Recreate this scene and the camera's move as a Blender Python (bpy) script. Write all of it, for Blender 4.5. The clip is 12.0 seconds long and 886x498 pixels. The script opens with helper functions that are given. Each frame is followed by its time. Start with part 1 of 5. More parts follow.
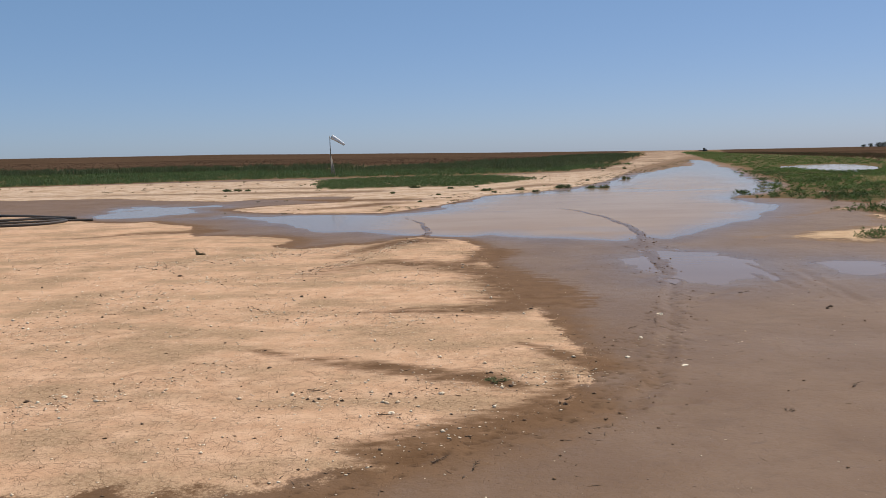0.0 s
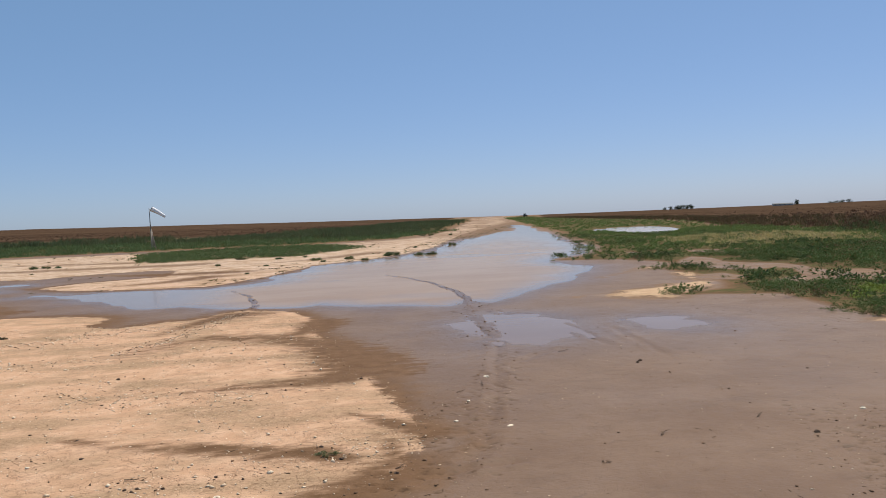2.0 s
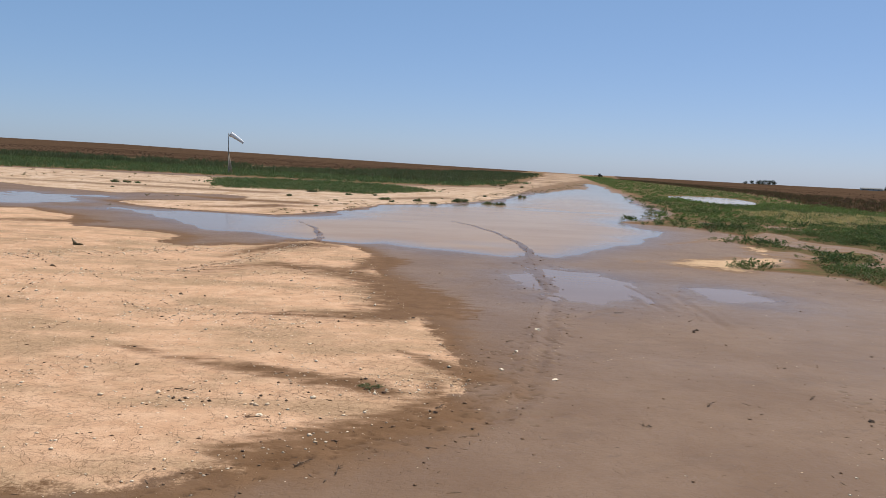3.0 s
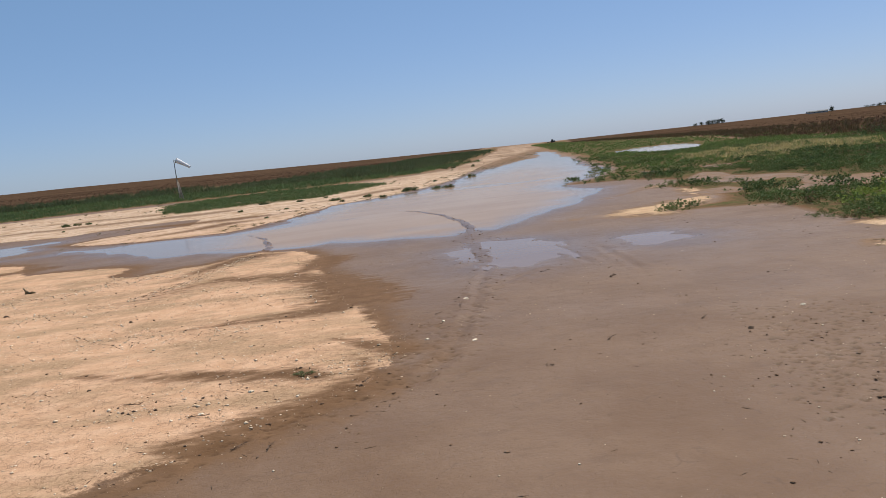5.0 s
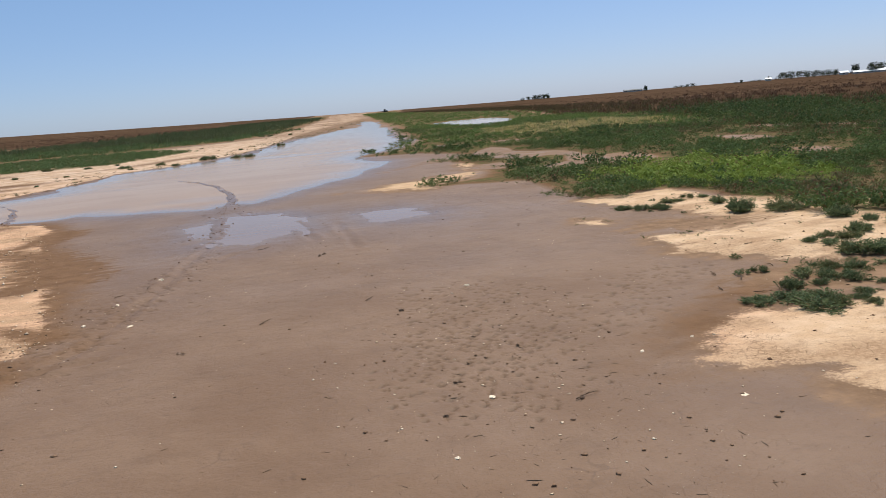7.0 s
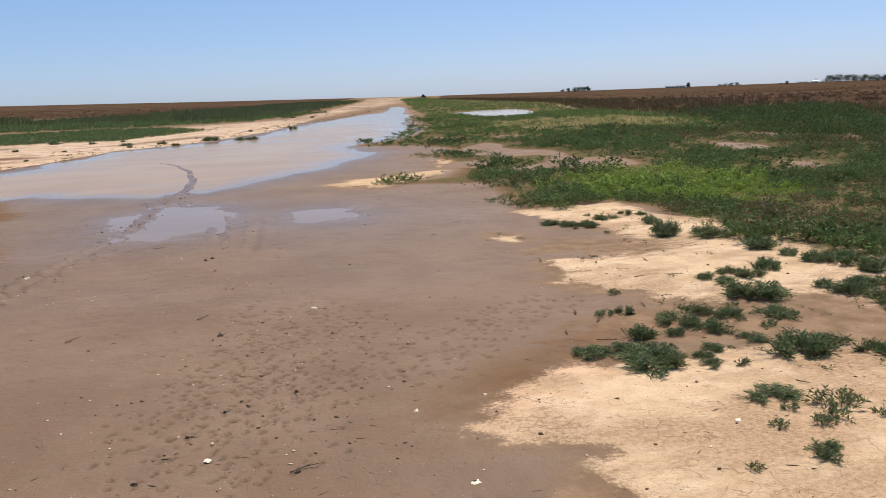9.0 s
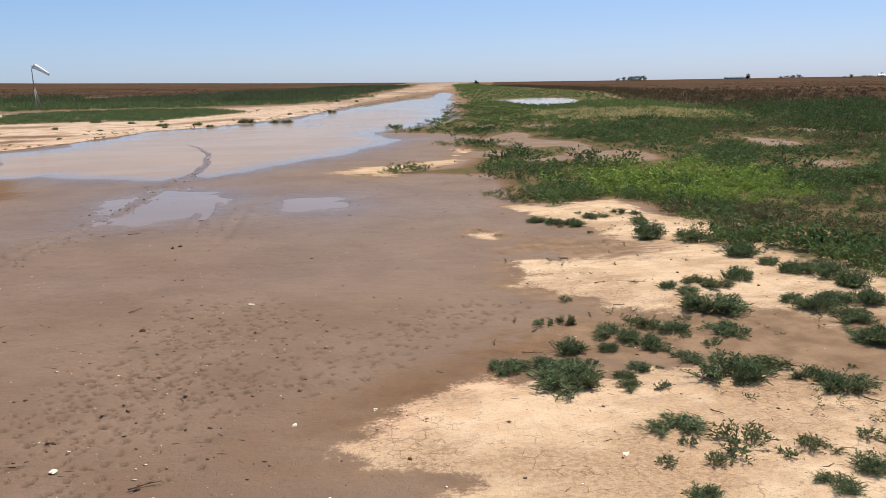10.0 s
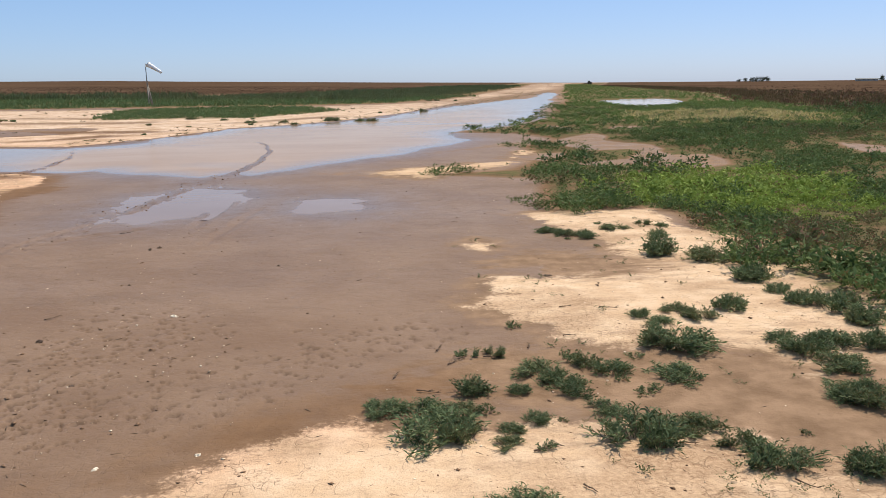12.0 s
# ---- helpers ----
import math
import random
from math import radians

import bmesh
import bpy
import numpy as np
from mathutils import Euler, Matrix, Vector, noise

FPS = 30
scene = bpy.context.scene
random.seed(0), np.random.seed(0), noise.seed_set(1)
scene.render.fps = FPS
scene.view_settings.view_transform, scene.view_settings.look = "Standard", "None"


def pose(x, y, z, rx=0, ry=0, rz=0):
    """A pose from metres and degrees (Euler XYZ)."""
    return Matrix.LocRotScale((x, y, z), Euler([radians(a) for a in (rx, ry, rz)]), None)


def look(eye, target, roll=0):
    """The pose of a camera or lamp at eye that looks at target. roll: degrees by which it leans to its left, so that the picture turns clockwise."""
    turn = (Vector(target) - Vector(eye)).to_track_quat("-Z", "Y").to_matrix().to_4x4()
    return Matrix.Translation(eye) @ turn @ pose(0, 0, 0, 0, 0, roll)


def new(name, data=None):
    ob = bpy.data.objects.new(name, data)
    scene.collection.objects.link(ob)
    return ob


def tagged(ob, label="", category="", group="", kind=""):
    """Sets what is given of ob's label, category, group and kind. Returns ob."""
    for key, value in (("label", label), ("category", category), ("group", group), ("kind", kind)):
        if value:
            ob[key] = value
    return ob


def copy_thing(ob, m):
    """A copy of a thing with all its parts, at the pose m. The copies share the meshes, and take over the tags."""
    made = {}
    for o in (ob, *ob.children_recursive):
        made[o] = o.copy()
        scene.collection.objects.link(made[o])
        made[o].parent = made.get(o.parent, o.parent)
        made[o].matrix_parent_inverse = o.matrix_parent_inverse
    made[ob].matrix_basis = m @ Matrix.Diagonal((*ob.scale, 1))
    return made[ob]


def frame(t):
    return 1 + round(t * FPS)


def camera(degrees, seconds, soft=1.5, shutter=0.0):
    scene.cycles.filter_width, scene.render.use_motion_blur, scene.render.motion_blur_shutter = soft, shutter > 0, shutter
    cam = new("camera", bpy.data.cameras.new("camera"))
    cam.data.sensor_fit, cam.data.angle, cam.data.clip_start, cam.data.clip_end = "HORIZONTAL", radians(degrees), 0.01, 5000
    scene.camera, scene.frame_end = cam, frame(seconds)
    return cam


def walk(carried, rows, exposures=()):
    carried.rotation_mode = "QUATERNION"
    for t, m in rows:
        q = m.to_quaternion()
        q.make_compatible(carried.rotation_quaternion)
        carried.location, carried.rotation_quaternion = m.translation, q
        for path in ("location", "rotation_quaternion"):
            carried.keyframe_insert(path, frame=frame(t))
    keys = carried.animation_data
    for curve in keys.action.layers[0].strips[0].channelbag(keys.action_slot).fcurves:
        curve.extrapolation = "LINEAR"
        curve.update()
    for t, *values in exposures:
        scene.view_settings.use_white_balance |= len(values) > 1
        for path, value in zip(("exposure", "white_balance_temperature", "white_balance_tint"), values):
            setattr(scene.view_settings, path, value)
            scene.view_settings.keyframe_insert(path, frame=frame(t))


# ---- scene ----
cam = camera(56.3, 12.0, 0.85)

PATH = [
    (0, (0.246, -0.071, 1.654), (0.155, 1.915, 1.431), -1.5),
    (0.5, (0.201, -0.167, 1.652), (0.21, 1.826, 1.483), -2.6),
    (1, (0.209, -0.173, 1.685), (0.362, 1.818, 1.588), -3.5),
    (1.5, (0.241, -0.167, 1.681), (0.589, 1.801, 1.611), -3.2),
    (2, (0.286, -0.133, 1.676), (0.606, 1.84, 1.602), -2.6),
    (2.5, (0.315, -0.085, 1.654), (0.495, 1.901, 1.507), 1.8),
    (2.7, (0.334, -0.076, 1.644), (0.49, 1.909, 1.447), 3.0),
    (4.3, (0.448, -0.517, 1.632), (0.601, 1.468, 1.435), -1.7),
    (4.5, (0.493, -0.576, 1.635), (0.642, 1.408, 1.426), -2.7),
    (5, (0.801, -0.745, 1.638), (1.031, 1.229, 1.409), -6.5),
    (5.5, (1.117, -0.866, 1.655), (1.661, 1.05, 1.471), -6.4),
    (6, (1.398, -0.81, 1.641), (2.141, 1.043, 1.521), -3.0),
    (6.5, (1.766, -0.848, 1.612), (2.473, 1.008, 1.377), -4.4),
    (6.7, (1.971, -0.896, 1.578), (2.635, 0.967, 1.276), -4.6),
    (8.3, (3.27, -0.840, 1.634), (3.771, 1.057, 1.255), -4.4),
    (8.5, (3.468, -0.829, 1.652), (3.981, 1.069, 1.283), -3.4),
    (9, (3.893, -0.725, 1.662), (4.423, 1.169, 1.296), -2.3),
    (9.5, (4.305, -0.645, 1.673), (4.821, 1.249, 1.294), -2.5),
    (10, (4.779, -0.619, 1.684), (5.193, 1.298, 1.289), -1.1),
    (10.5, (5.136, -0.436, 1.64), (5.499, 1.494, 1.259), 1.5),
    (11, (5.483, -0.296, 1.651), (5.924, 1.623, 1.3), 2.2),
    (11.5, (5.873, -0.232, 1.653), (6.205, 1.707, 1.293), 0.0),
    (12, (6.119, -0.083, 1.627), (6.276, 1.872, 1.236), -0.8),
]
walk(cam, [(t, look(eye, target, roll)) for t, eye, target, roll in PATH],
     [(0, -0.33), (0.5, -0.18), (1.0, -0.25), (1.5, -0.25), (2.5, -0.16), (4.5, -0.16), (5.5, -0.26), (6.5, -0.12), (8.5, 0.05), (9.5, 0.10), (12, 0.17)])

# ---- light ----
SUN_ELEVATION, SUN_AZIMUTH = 62.0, 46.0     # degrees; azimuth from +y towards +x
world = bpy.data.worlds.new("world")
scene.world = world
world.use_nodes = True
wn = world.node_tree.nodes
sky = wn.new("ShaderNodeTexSky")
sky.sky_type, sky.sun_disc = "NISHITA", False
sky.sun_elevation, sky.sun_rotation = radians(SUN_ELEVATION), radians(SUN_AZIMUTH)
sky.altitude, sky.air_density, sky.dust_density, sky.ozone_density = 0, 0.75, 0.50, 5.0
tint = wn.new("ShaderNodeMix")
tint.data_type, tint.blend_type = "RGBA", "MULTIPLY"
tint.inputs[0].default_value, tint.inputs[7].default_value = 1.0, (1.06, 0.908, 1.07, 1)
world.node_tree.links.new(sky.outputs[0], tint.inputs[6])
haze = wn.new("ShaderNodeMix")          # even summer haze over the whole sky
haze.data_type = "RGBA"
haze.inputs[0].default_value, haze.inputs[7].default_value = 0.36, (2.35, 5.05, 6.9, 1)
world.node_tree.links.new(tint.outputs[2], haze.inputs[6])
world.node_tree.links.new(haze.outputs[2], wn["Background"].inputs[0])
wn["Background"].inputs[1].default_value = 0.110
sun_data = bpy.data.lights.new("sun", "SUN")
sun_data.energy, sun_data.angle, sun_data.color = 4.75, radians(0.53), (1.0, 0.925, 0.835)
sun = new("sun", sun_data)
sa, se = radians(SUN_AZIMUTH), radians(SUN_ELEVATION)
SUN_DIR = Vector((math.sin(sa) * math.cos(se), math.cos(sa) * math.cos(se), math.sin(se)))
sun.matrix_world = look(SUN_DIR * 50, (0, 0, 0))

# ---- materials ----


class Nodes:
    """A small wrapper to write node trees on few lines."""

    def __init__(self, name):
        self.mat = bpy.data.materials.new(name)
        self.mat.use_nodes = True
        self.tree = self.mat.node_tree
        self.bsdf = self.tree.nodes["Principled BSDF"]
        self.out = self.tree.nodes["Material Output"]

    def put(self, socket, value):
        if isinstance(value, bpy.types.NodeSocket):
            self.tree.links.new(value, socket)
        elif isinstance(value, (tuple, list)) and len(value) == 3 and socket.type == "RGBA":
            socket.default_value = (*value, 1)
        else:
            socket.default_value = value

    def math(self, op, a, b=0.0, clamp=False):
        n = self.tree.nodes.new("ShaderNodeMath")
        n.operation, n.use_clamp = op, clamp
        self.put(n.inputs[0], a)
        self.put(n.inputs[1], b)
        return n.outputs[0]

    def step(self, value, lo, hi, a=0.0, b=1.0):
        n = self.tree.nodes.new("ShaderNodeMapRange")
        n.interpolation_type = "SMOOTHSTEP"
        for k, v in zip(range(5), (value, lo, hi, a, b)):
            self.put(n.inputs[k], v)
        return n.outputs[0]

    def mix(self, fac, a, b):
        n = self.tree.nodes.new("ShaderNodeMix")
        n.data_type = "RGBA"
        self.put(n.inputs[0], fac)
        self.put(n.inputs[6], a)
        self.put(n.inputs[7], b)
        return n.outputs[2]

    def attr(self, name):
        n = self.tree.nodes.new("ShaderNodeAttribute")
        n.attribute_name = name
        return n.outputs["Fac"]

    def place(self, scale=(1, 1, 1)):
        g = self.tree.nodes.new("ShaderNodeNewGeometry")
        m = self.tree.nodes.new("ShaderNodeMapping")
        m.inputs["Scale"].default_value = scale
        self.tree.links.new(g.outputs["Position"], m.inputs["Vector"])
        return m.outputs[0]

    def local(self):
        return self.tree.nodes.new("ShaderNodeTexCoord").outputs["Object"]

    def island(self):
        return self.tree.nodes.new("ShaderNodeNewGeometry").outputs["Random Per Island"]

    def random(self):
        return self.tree.nodes.new("ShaderNodeObjectInfo").outputs["Random"]

    def noise(self, vec, scale, detail=4, rough=0.55):
        n = self.tree.nodes.new("ShaderNodeTexNoise")
        self.put(n.inputs["Vector"], vec)
        n.inputs["Scale"].default_value, n.inputs["Detail"].default_value = scale, detail
        n.inputs["Roughness"].default_value = rough
        return n.outputs["Fac"]

    def cells(self, vec, scale, feature="F1"):
        n = self.tree.nodes.new("ShaderNodeTexVoronoi")
        n.feature = feature
        self.put(n.inputs["Vector"], vec)
        n.inputs["Scale"].default_value = scale
        return n.outputs["Distance"]

    def bump(self, height, strength, distance, normal=None):
        n = self.tree.nodes.new("ShaderNodeBump")
        self.put(n.inputs["Height"], height)
        self.put(n.inputs["Strength"], strength)
        n.inputs["Distance"].default_value = distance
        if normal is not None:
            self.put(n.inputs["Normal"], normal)
        return n.outputs[0]

    def set(self, **values):
        for key, value in values.items():
            self.put(self.bsdf.inputs[key.replace("_", " ")], value)
        return self.mat


def ground_material():
    n = Nodes("bare_ground")
    p = n.place()
    big, mid, fine = n.noise(p, 0.9, 5, 0.6), n.noise(p, 4.5, 5, 0.6), n.noise(p, 38, 4, 0.65)
    speck = n.noise(p, 130, 2, 0.6)
    wob = n.math("ADD", n.math("MULTIPLY", n.math("SUBTRACT", mid, 0.5), 0.55), n.math("MULTIPLY", n.math("SUBTRACT", fine, 0.5), 0.26))
    rim = n.attr("rim")
    d = n.math("ADD", n.attr("dry"), wob)
    damp = n.math("ADD", n.attr("damp"), n.math("MULTIPLY", n.math("SUBTRACT", n.noise(n.place((0.7, 1.8, 1)), 4.0, 6, 0.72), 0.5), 2.2))
    dry = n.math("MULTIPLY", n.step(d, -0.05, 0.07), n.step(damp, 0.95, 0.10))
    fringe = n.math("MULTIPLY", n.step(d, n.step(rim, 0, 1, -0.34, -0.75), -0.05), n.step(n.math("ADD", n.noise(p, 1.1, 4), n.math("MULTIPLY", rim, 0.08)), 0.34, 0.60, 0.15, 1.0))
    fringe = n.math("MAXIMUM", fringe, n.math("MULTIPLY", n.step(damp, 0.10, 0.60), n.step(n.attr("damp"), 0.05, 0.35)))
    # pale crust, damp sand, wet silt
    crust = n.mix(n.step(mid, 0.35, 0.7), (0.56, 0.368, 0.213), (0.66, 0.46, 0.287))
    # crust beyond x = 4.6 set lighter than the rest
    crust = n.mix(n.attr("right_crust"), crust, n.mix(n.step(mid, 0.35, 0.7), (0.595, 0.400, 0.240), (0.685, 0.490, 0.318)))
    crust = n.mix(rim, crust, n.mix(n.step(mid, 0.35, 0.7), (0.575, 0.342, 0.202), (0.670, 0.425, 0.268)))
    # distance haze put into the crust colour: paler and pinker from y = 20
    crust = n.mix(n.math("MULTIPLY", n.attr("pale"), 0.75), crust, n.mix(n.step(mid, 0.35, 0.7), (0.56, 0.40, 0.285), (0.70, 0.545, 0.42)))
    mottle = n.math("ADD", n.math("MULTIPLY", big, 0.5), n.math("MULTIPLY", n.noise(n.place((0.35, 1.1, 1)), 1.6, 5, 0.65), 0.5))
    crust = n.mix(n.step(mottle, 0.44, 0.60), crust, n.mix(n.step(fine, 0.35, 0.65), (0.36, 0.225, 0.130), (0.50, 0.330, 0.195)))
    crust = n.mix(n.math("MULTIPLY", n.step(speck, 0.56, 0.68), 0.38), crust, (0.27, 0.17, 0.098))
    warp = n.tree.nodes.new("ShaderNodeVectorMath")
    warp.operation = "ADD"
    wn2 = n.tree.nodes.new("ShaderNodeTexNoise")
    wn2.inputs["Scale"].default_value, wn2.inputs["Detail"].default_value = 6.0, 3
    n.tree.links.new(p, wn2.inputs["Vector"])
    small = n.tree.nodes.new("ShaderNodeVectorMath")
    small.operation = "SCALE"
    small.inputs["Scale"].default_value = 0.16
    n.tree.links.new(wn2.outputs["Color"], small.inputs[0])
    n.tree.links.new(p, warp.inputs[0])
    n.tree.links.new(small.outputs[0], warp.inputs[1])
    cracks = n.cells(warp.outputs[0], 7.5, "DISTANCE_TO_EDGE")
    crack = n.math("MULTIPLY", n.step(cracks, 0.026, 0.006, 0.0, 0.7), n.math("MULTIPLY", n.step(n.noise(p, 0.55, 2), 0.42, 0.56), n.step(n.noise(p, 6.5, 2), 0.47, 0.56)))
    web = n.cells(warp.outputs[0], 19.0, "DISTANCE_TO_EDGE")
    web = n.math("MULTIPLY", n.step(web, 0.06, 0.012), n.math("MULTIPLY", n.step(n.math("ADD", n.noise(p, 0.45, 2), n.attr("crazed")), 0.46, 0.58), n.step(n.noise(p, 11.0, 2), 0.44, 0.56)))
    crack = n.math("MAXIMUM", crack, n.math("MULTIPLY", web, 0.8))
    crust = n.mix(n.math("MULTIPLY", crack, 0.50), crust, (0.25, 0.145, 0.082))
    bits = n.step(n.noise(n.place((0.5, 1.4, 1)), 46, 3, 0.7), 0.60, 0.66)
    crust = n.mix(n.math("MULTIPLY", bits, n.step(n.noise(p, 1.3, 3), 0.40, 0.60, 0.15, 0.85)), crust, (0.24, 0.145, 0.085))
    moist = n.mix(n.step(mid, 0.3, 0.7), (0.142, 0.076, 0.037), (0.196, 0.110, 0.058))
    moist = n.mix(rim, n.mix(n.step(mid, 0.3, 0.7), (0.180, 0.108, 0.060), (0.290, 0.182, 0.108)), moist)
    silt = n.mix(n.step(big, 0.35, 0.65), (0.176, 0.102, 0.057), (0.214, 0.131, 0.078))
    silt = n.mix(n.step(fine, 0.56, 0.74), silt, (0.165, 0.098, 0.055))
    silt = n.mix(n.math("MULTIPLY", n.step(speck, 0.60, 0.72), 0.55), silt, (0.105, 0.064, 0.038))
    scuff = n.cells(warp.outputs[0], 2.3, "DISTANCE_TO_EDGE")
    scuff = n.math("MULTIPLY", n.step(scuff, 0.020, 0.006), n.step(n.noise(p, 3.1, 3), 0.56, 0.62))
    scuff = n.math("MAXIMUM", scuff, n.math("MULTIPLY", n.step(n.noise(n.place((0.45, 1.5, 1)), 17, 3, 0.6), 0.66, 0.72), n.step(n.noise(p, 0.8, 2), 0.42, 0.58)))
    silt = n.mix(n.math("MULTIPLY", scuff, 0.30), silt, (0.085, 0.050, 0.030))
    silt = n.mix(n.math("MULTIPLY", n.step(n.noise(n.place((0.6, 1.2, 1)), 2.4, 5, 0.7), 0.52, 0.68), 0.50), silt, (0.15, 0.088, 0.050))
    # prints darkened in colour: wet mud, plus the shade lying in the dents
    dent_shade = n.math("MULTIPLY", n.attr("tread"), n.step(fine, 0.25, 0.6, 0.55, 0.9))
    wet = n.mix(dent_shade, n.mix(fringe, silt, moist), (0.098, 0.058, 0.036))
    soil = n.mix(dry, wet, crust)
    # plant litter and living cover too small to model
    v = n.math("ADD", n.attr("veg"), n.math("MULTIPLY", n.math("SUBTRACT", mid, 0.5), 0.8))
    litter = n.mix(n.step(fine, 0.38, 0.62), (0.070, 0.058, 0.026), (0.140, 0.105, 0.058))
    litter = n.mix(n.step(big, 0.4, 0.62), litter, (0.075, 0.090, 0.032))
    soil = n.mix(n.step(v, 0.62, 1.0), soil, litter)
    # grass field: reddish brown, with pale and dark streaks
    streak = n.noise(n.place((0.012, 0.05, 0.05)), 1.0, 5, 0.6)
    grain = n.noise(n.place((0.35, 0.35, 0.35)), 1.0, 5, 0.65)
    field = n.mix(n.step(streak, 0.35, 0.62), (0.064, 0.039, 0.024), (0.114, 0.070, 0.044))
    field = n.mix(n.step(grain, 0.45, 0.75), field, (0.058, 0.034, 0.019))
    field = n.mix(n.math("MULTIPLY", n.step(streak, 0.60, 0.72), 0.6), field, (0.19, 0.118, 0.078))
    f = n.math("ADD", n.attr("field"), n.math("MULTIPLY", n.math("SUBTRACT", grain, 0.5), 0.6))
    soil = n.mix(n.step(f, 0.3, 0.7), soil, field)
    soaked = n.math("MULTIPLY", n.attr("sheen"), n.math("SUBTRACT", 1.0, dry))
    rough = n.math("SUBTRACT", n.step(n.math("MAXIMUM", dry, n.math("MULTIPLY", fringe, 0.8)), 0, 1, 0.66, 0.95), n.math("MULTIPLY", soaked, 0.36))
    rough = n.math("ADD", rough, n.math("MULTIPLY", n.math("SUBTRACT", mid, 0.5), 0.22), True)
    rough = n.mix(n.step(n.math("ADD", n.attr("veg"), n.attr("field")), 0.2, 0.5), rough, (0.95, 0.95, 0.95))
    h = n.math("ADD", n.math("MULTIPLY", fine, 0.6), n.math("MULTIPLY", speck, 0.4))
    h = n.math("SUBTRACT", n.math("SUBTRACT", h, n.math("MULTIPLY", crack, 0.5)), n.math("MULTIPLY", dent_shade, 0.8))
    nor = n.bump(h, n.step(dry, 0, 1, 0.45, 0.85), 0.012)
    nor = n.bump(mid, 0.35, 0.05, nor)
    return n.set(Base_Color=soil, Roughness=rough, Normal=nor, Specular_IOR_Level=n.math("MULTIPLY", n.math("ADD", 0.05, n.math("MULTIPLY", n.math("SUBTRACT", 1.0, n.math("MAXIMUM", dry, n.math("MULTIPLY", fringe, 0.9))), n.math("ADD", 0.14, n.math("MULTIPLY", soaked, 0.20)))), n.step(n.math("MAXIMUM", n.attr("field"), n.attr("veg")), 0.65, 0.35)))


def water_material(name, colour, ripple, shine=0.13):
    """Silty water: the open part shows its load of clay; how far margin, calm lanes and far end mirror the sky is set
    by hand.
    """
    n = Nodes(name)
    silt = n.mix(n.step(n.noise(n.place((0.25, 0.5, 1)), 1.0, 4), 0.35, 0.65), colour, tuple(c * m for c, m in zip(colour, (0.88, 0.84, 0.80))))
    lanes = n.noise(n.place((0.10, 0.16, 1)), 1.0, 4, 0.6)
    thin = n.math("MAXIMUM", n.attr("thin"), n.step(lanes, 0.52, 0.70, 0.0, 0.28), True)
    silt = n.mix(n.math("MULTIPLY", thin, 0.70), silt, (0.185, 0.125, 0.084))
    w = n.noise(n.place((1.2, 3.0, 1)), 2.2, 3, 0.5)
    w = n.math("ADD", w, n.math("MULTIPLY", n.noise(n.place((0.25, 0.8, 1)), 1.0, 3), 1.5))
    return n.set(Base_Color=silt, Roughness=0.10, IOR=1.33, Specular_IOR_Level=n.step(thin, 0.0, 1.0, shine, 0.10), Normal=n.bump(w, n.step(thin, 0, 1, ripple, ripple * 0.3), 0.02))


def leaf_material(name, dark, light, dry=(0.16, 0.12, 0.05), dry_part=0.08):
    n = Nodes(name)
    r = n.island()
    patch = n.noise(n.place(), 0.7, 3)
    col = n.mix(r, dark, light)
    col = n.mix(n.step(patch, 0.40, 0.65), col, n.mix(r, tuple(c * 0.72 for c in dark), tuple(c * 0.85 for c in light)))
    col = n.mix(n.step(r, 1 - dry_part, 1 - dry_part * 0.6), col, dry)
    n.set(Base_Color=col, Roughness=0.75, Specular_IOR_Level=0.12)
    t = n.tree.nodes.new("ShaderNodeBsdfTranslucent")
    n.put(t.inputs[0], col)
    m = n.tree.nodes.new("ShaderNodeMixShader")
    m.inputs[0].default_value = 0.30
    n.tree.links.new(n.bsdf.outputs[0], m.inputs[1])
    n.tree.links.new(t.outputs[0], m.inputs[2])
    n.tree.links.new(m.outputs[0], n.out.inputs[0])
    return n.mat


def plain_material(name, a, b, rough=0.8, scale=20.0, metal=0.0, bump=0.3, dist=0.01, per="noise"):
    n = Nodes(name)
    p = n.local()
    f = n.noise(p, scale, 5, 0.6)
    fac = n.step(f, 0.3, 0.7) if per == "noise" else n.math("ADD", n.math("MULTIPLY", n.island(), 0.8), n.math("MULTIPLY", f, 0.2))
    return n.set(Base_Color=n.mix(fac, a, b), Roughness=n.step(f, 0.2, 0.8, rough - 0.08, min(1, rough + 0.08)), Metallic=metal,
                 Normal=n.bump(f, bump, dist))


M_GROUND = ground_material()
M_WATER = water_material("muddy_water", (0.375, 0.252, 0.162), 0.20, 0.004)
M_PUDDLE = water_material("shallow_muddy_water", (0.27, 0.180, 0.120), 0.05, 0.10)
M_POND = water_material("silty_pond_water", (0.47, 0.39, 0.33), 0.10, 0.008)
M_WEED = leaf_material("weed_leaf", (0.068, 0.098, 0.042), (0.235, 0.285, 0.135))
M_WEED_GREY = leaf_material("grey_green_leaf", (0.095, 0.120, 0.050), (0.240, 0.265, 0.125), dry_part=0.14)
M_COVER = leaf_material("ground_cover_leaf", (0.070, 0.112, 0.036), (0.175, 0.230, 0.080), dry_part=0.10)
M_LIME = leaf_material("lime_leaf", (0.170, 0.235, 0.042), (0.340, 0.415, 0.095), dry_part=0.05)
M_RUSTY = leaf_material("rusty_green_leaf", (0.092, 0.098, 0.040), (0.215, 0.210, 0.092), (0.20, 0.108, 0.064), 0.30)
M_TALL = leaf_material("tall_weed_leaf", (0.046, 0.080, 0.028), (0.125, 0.170, 0.062), dry_part=0.10)
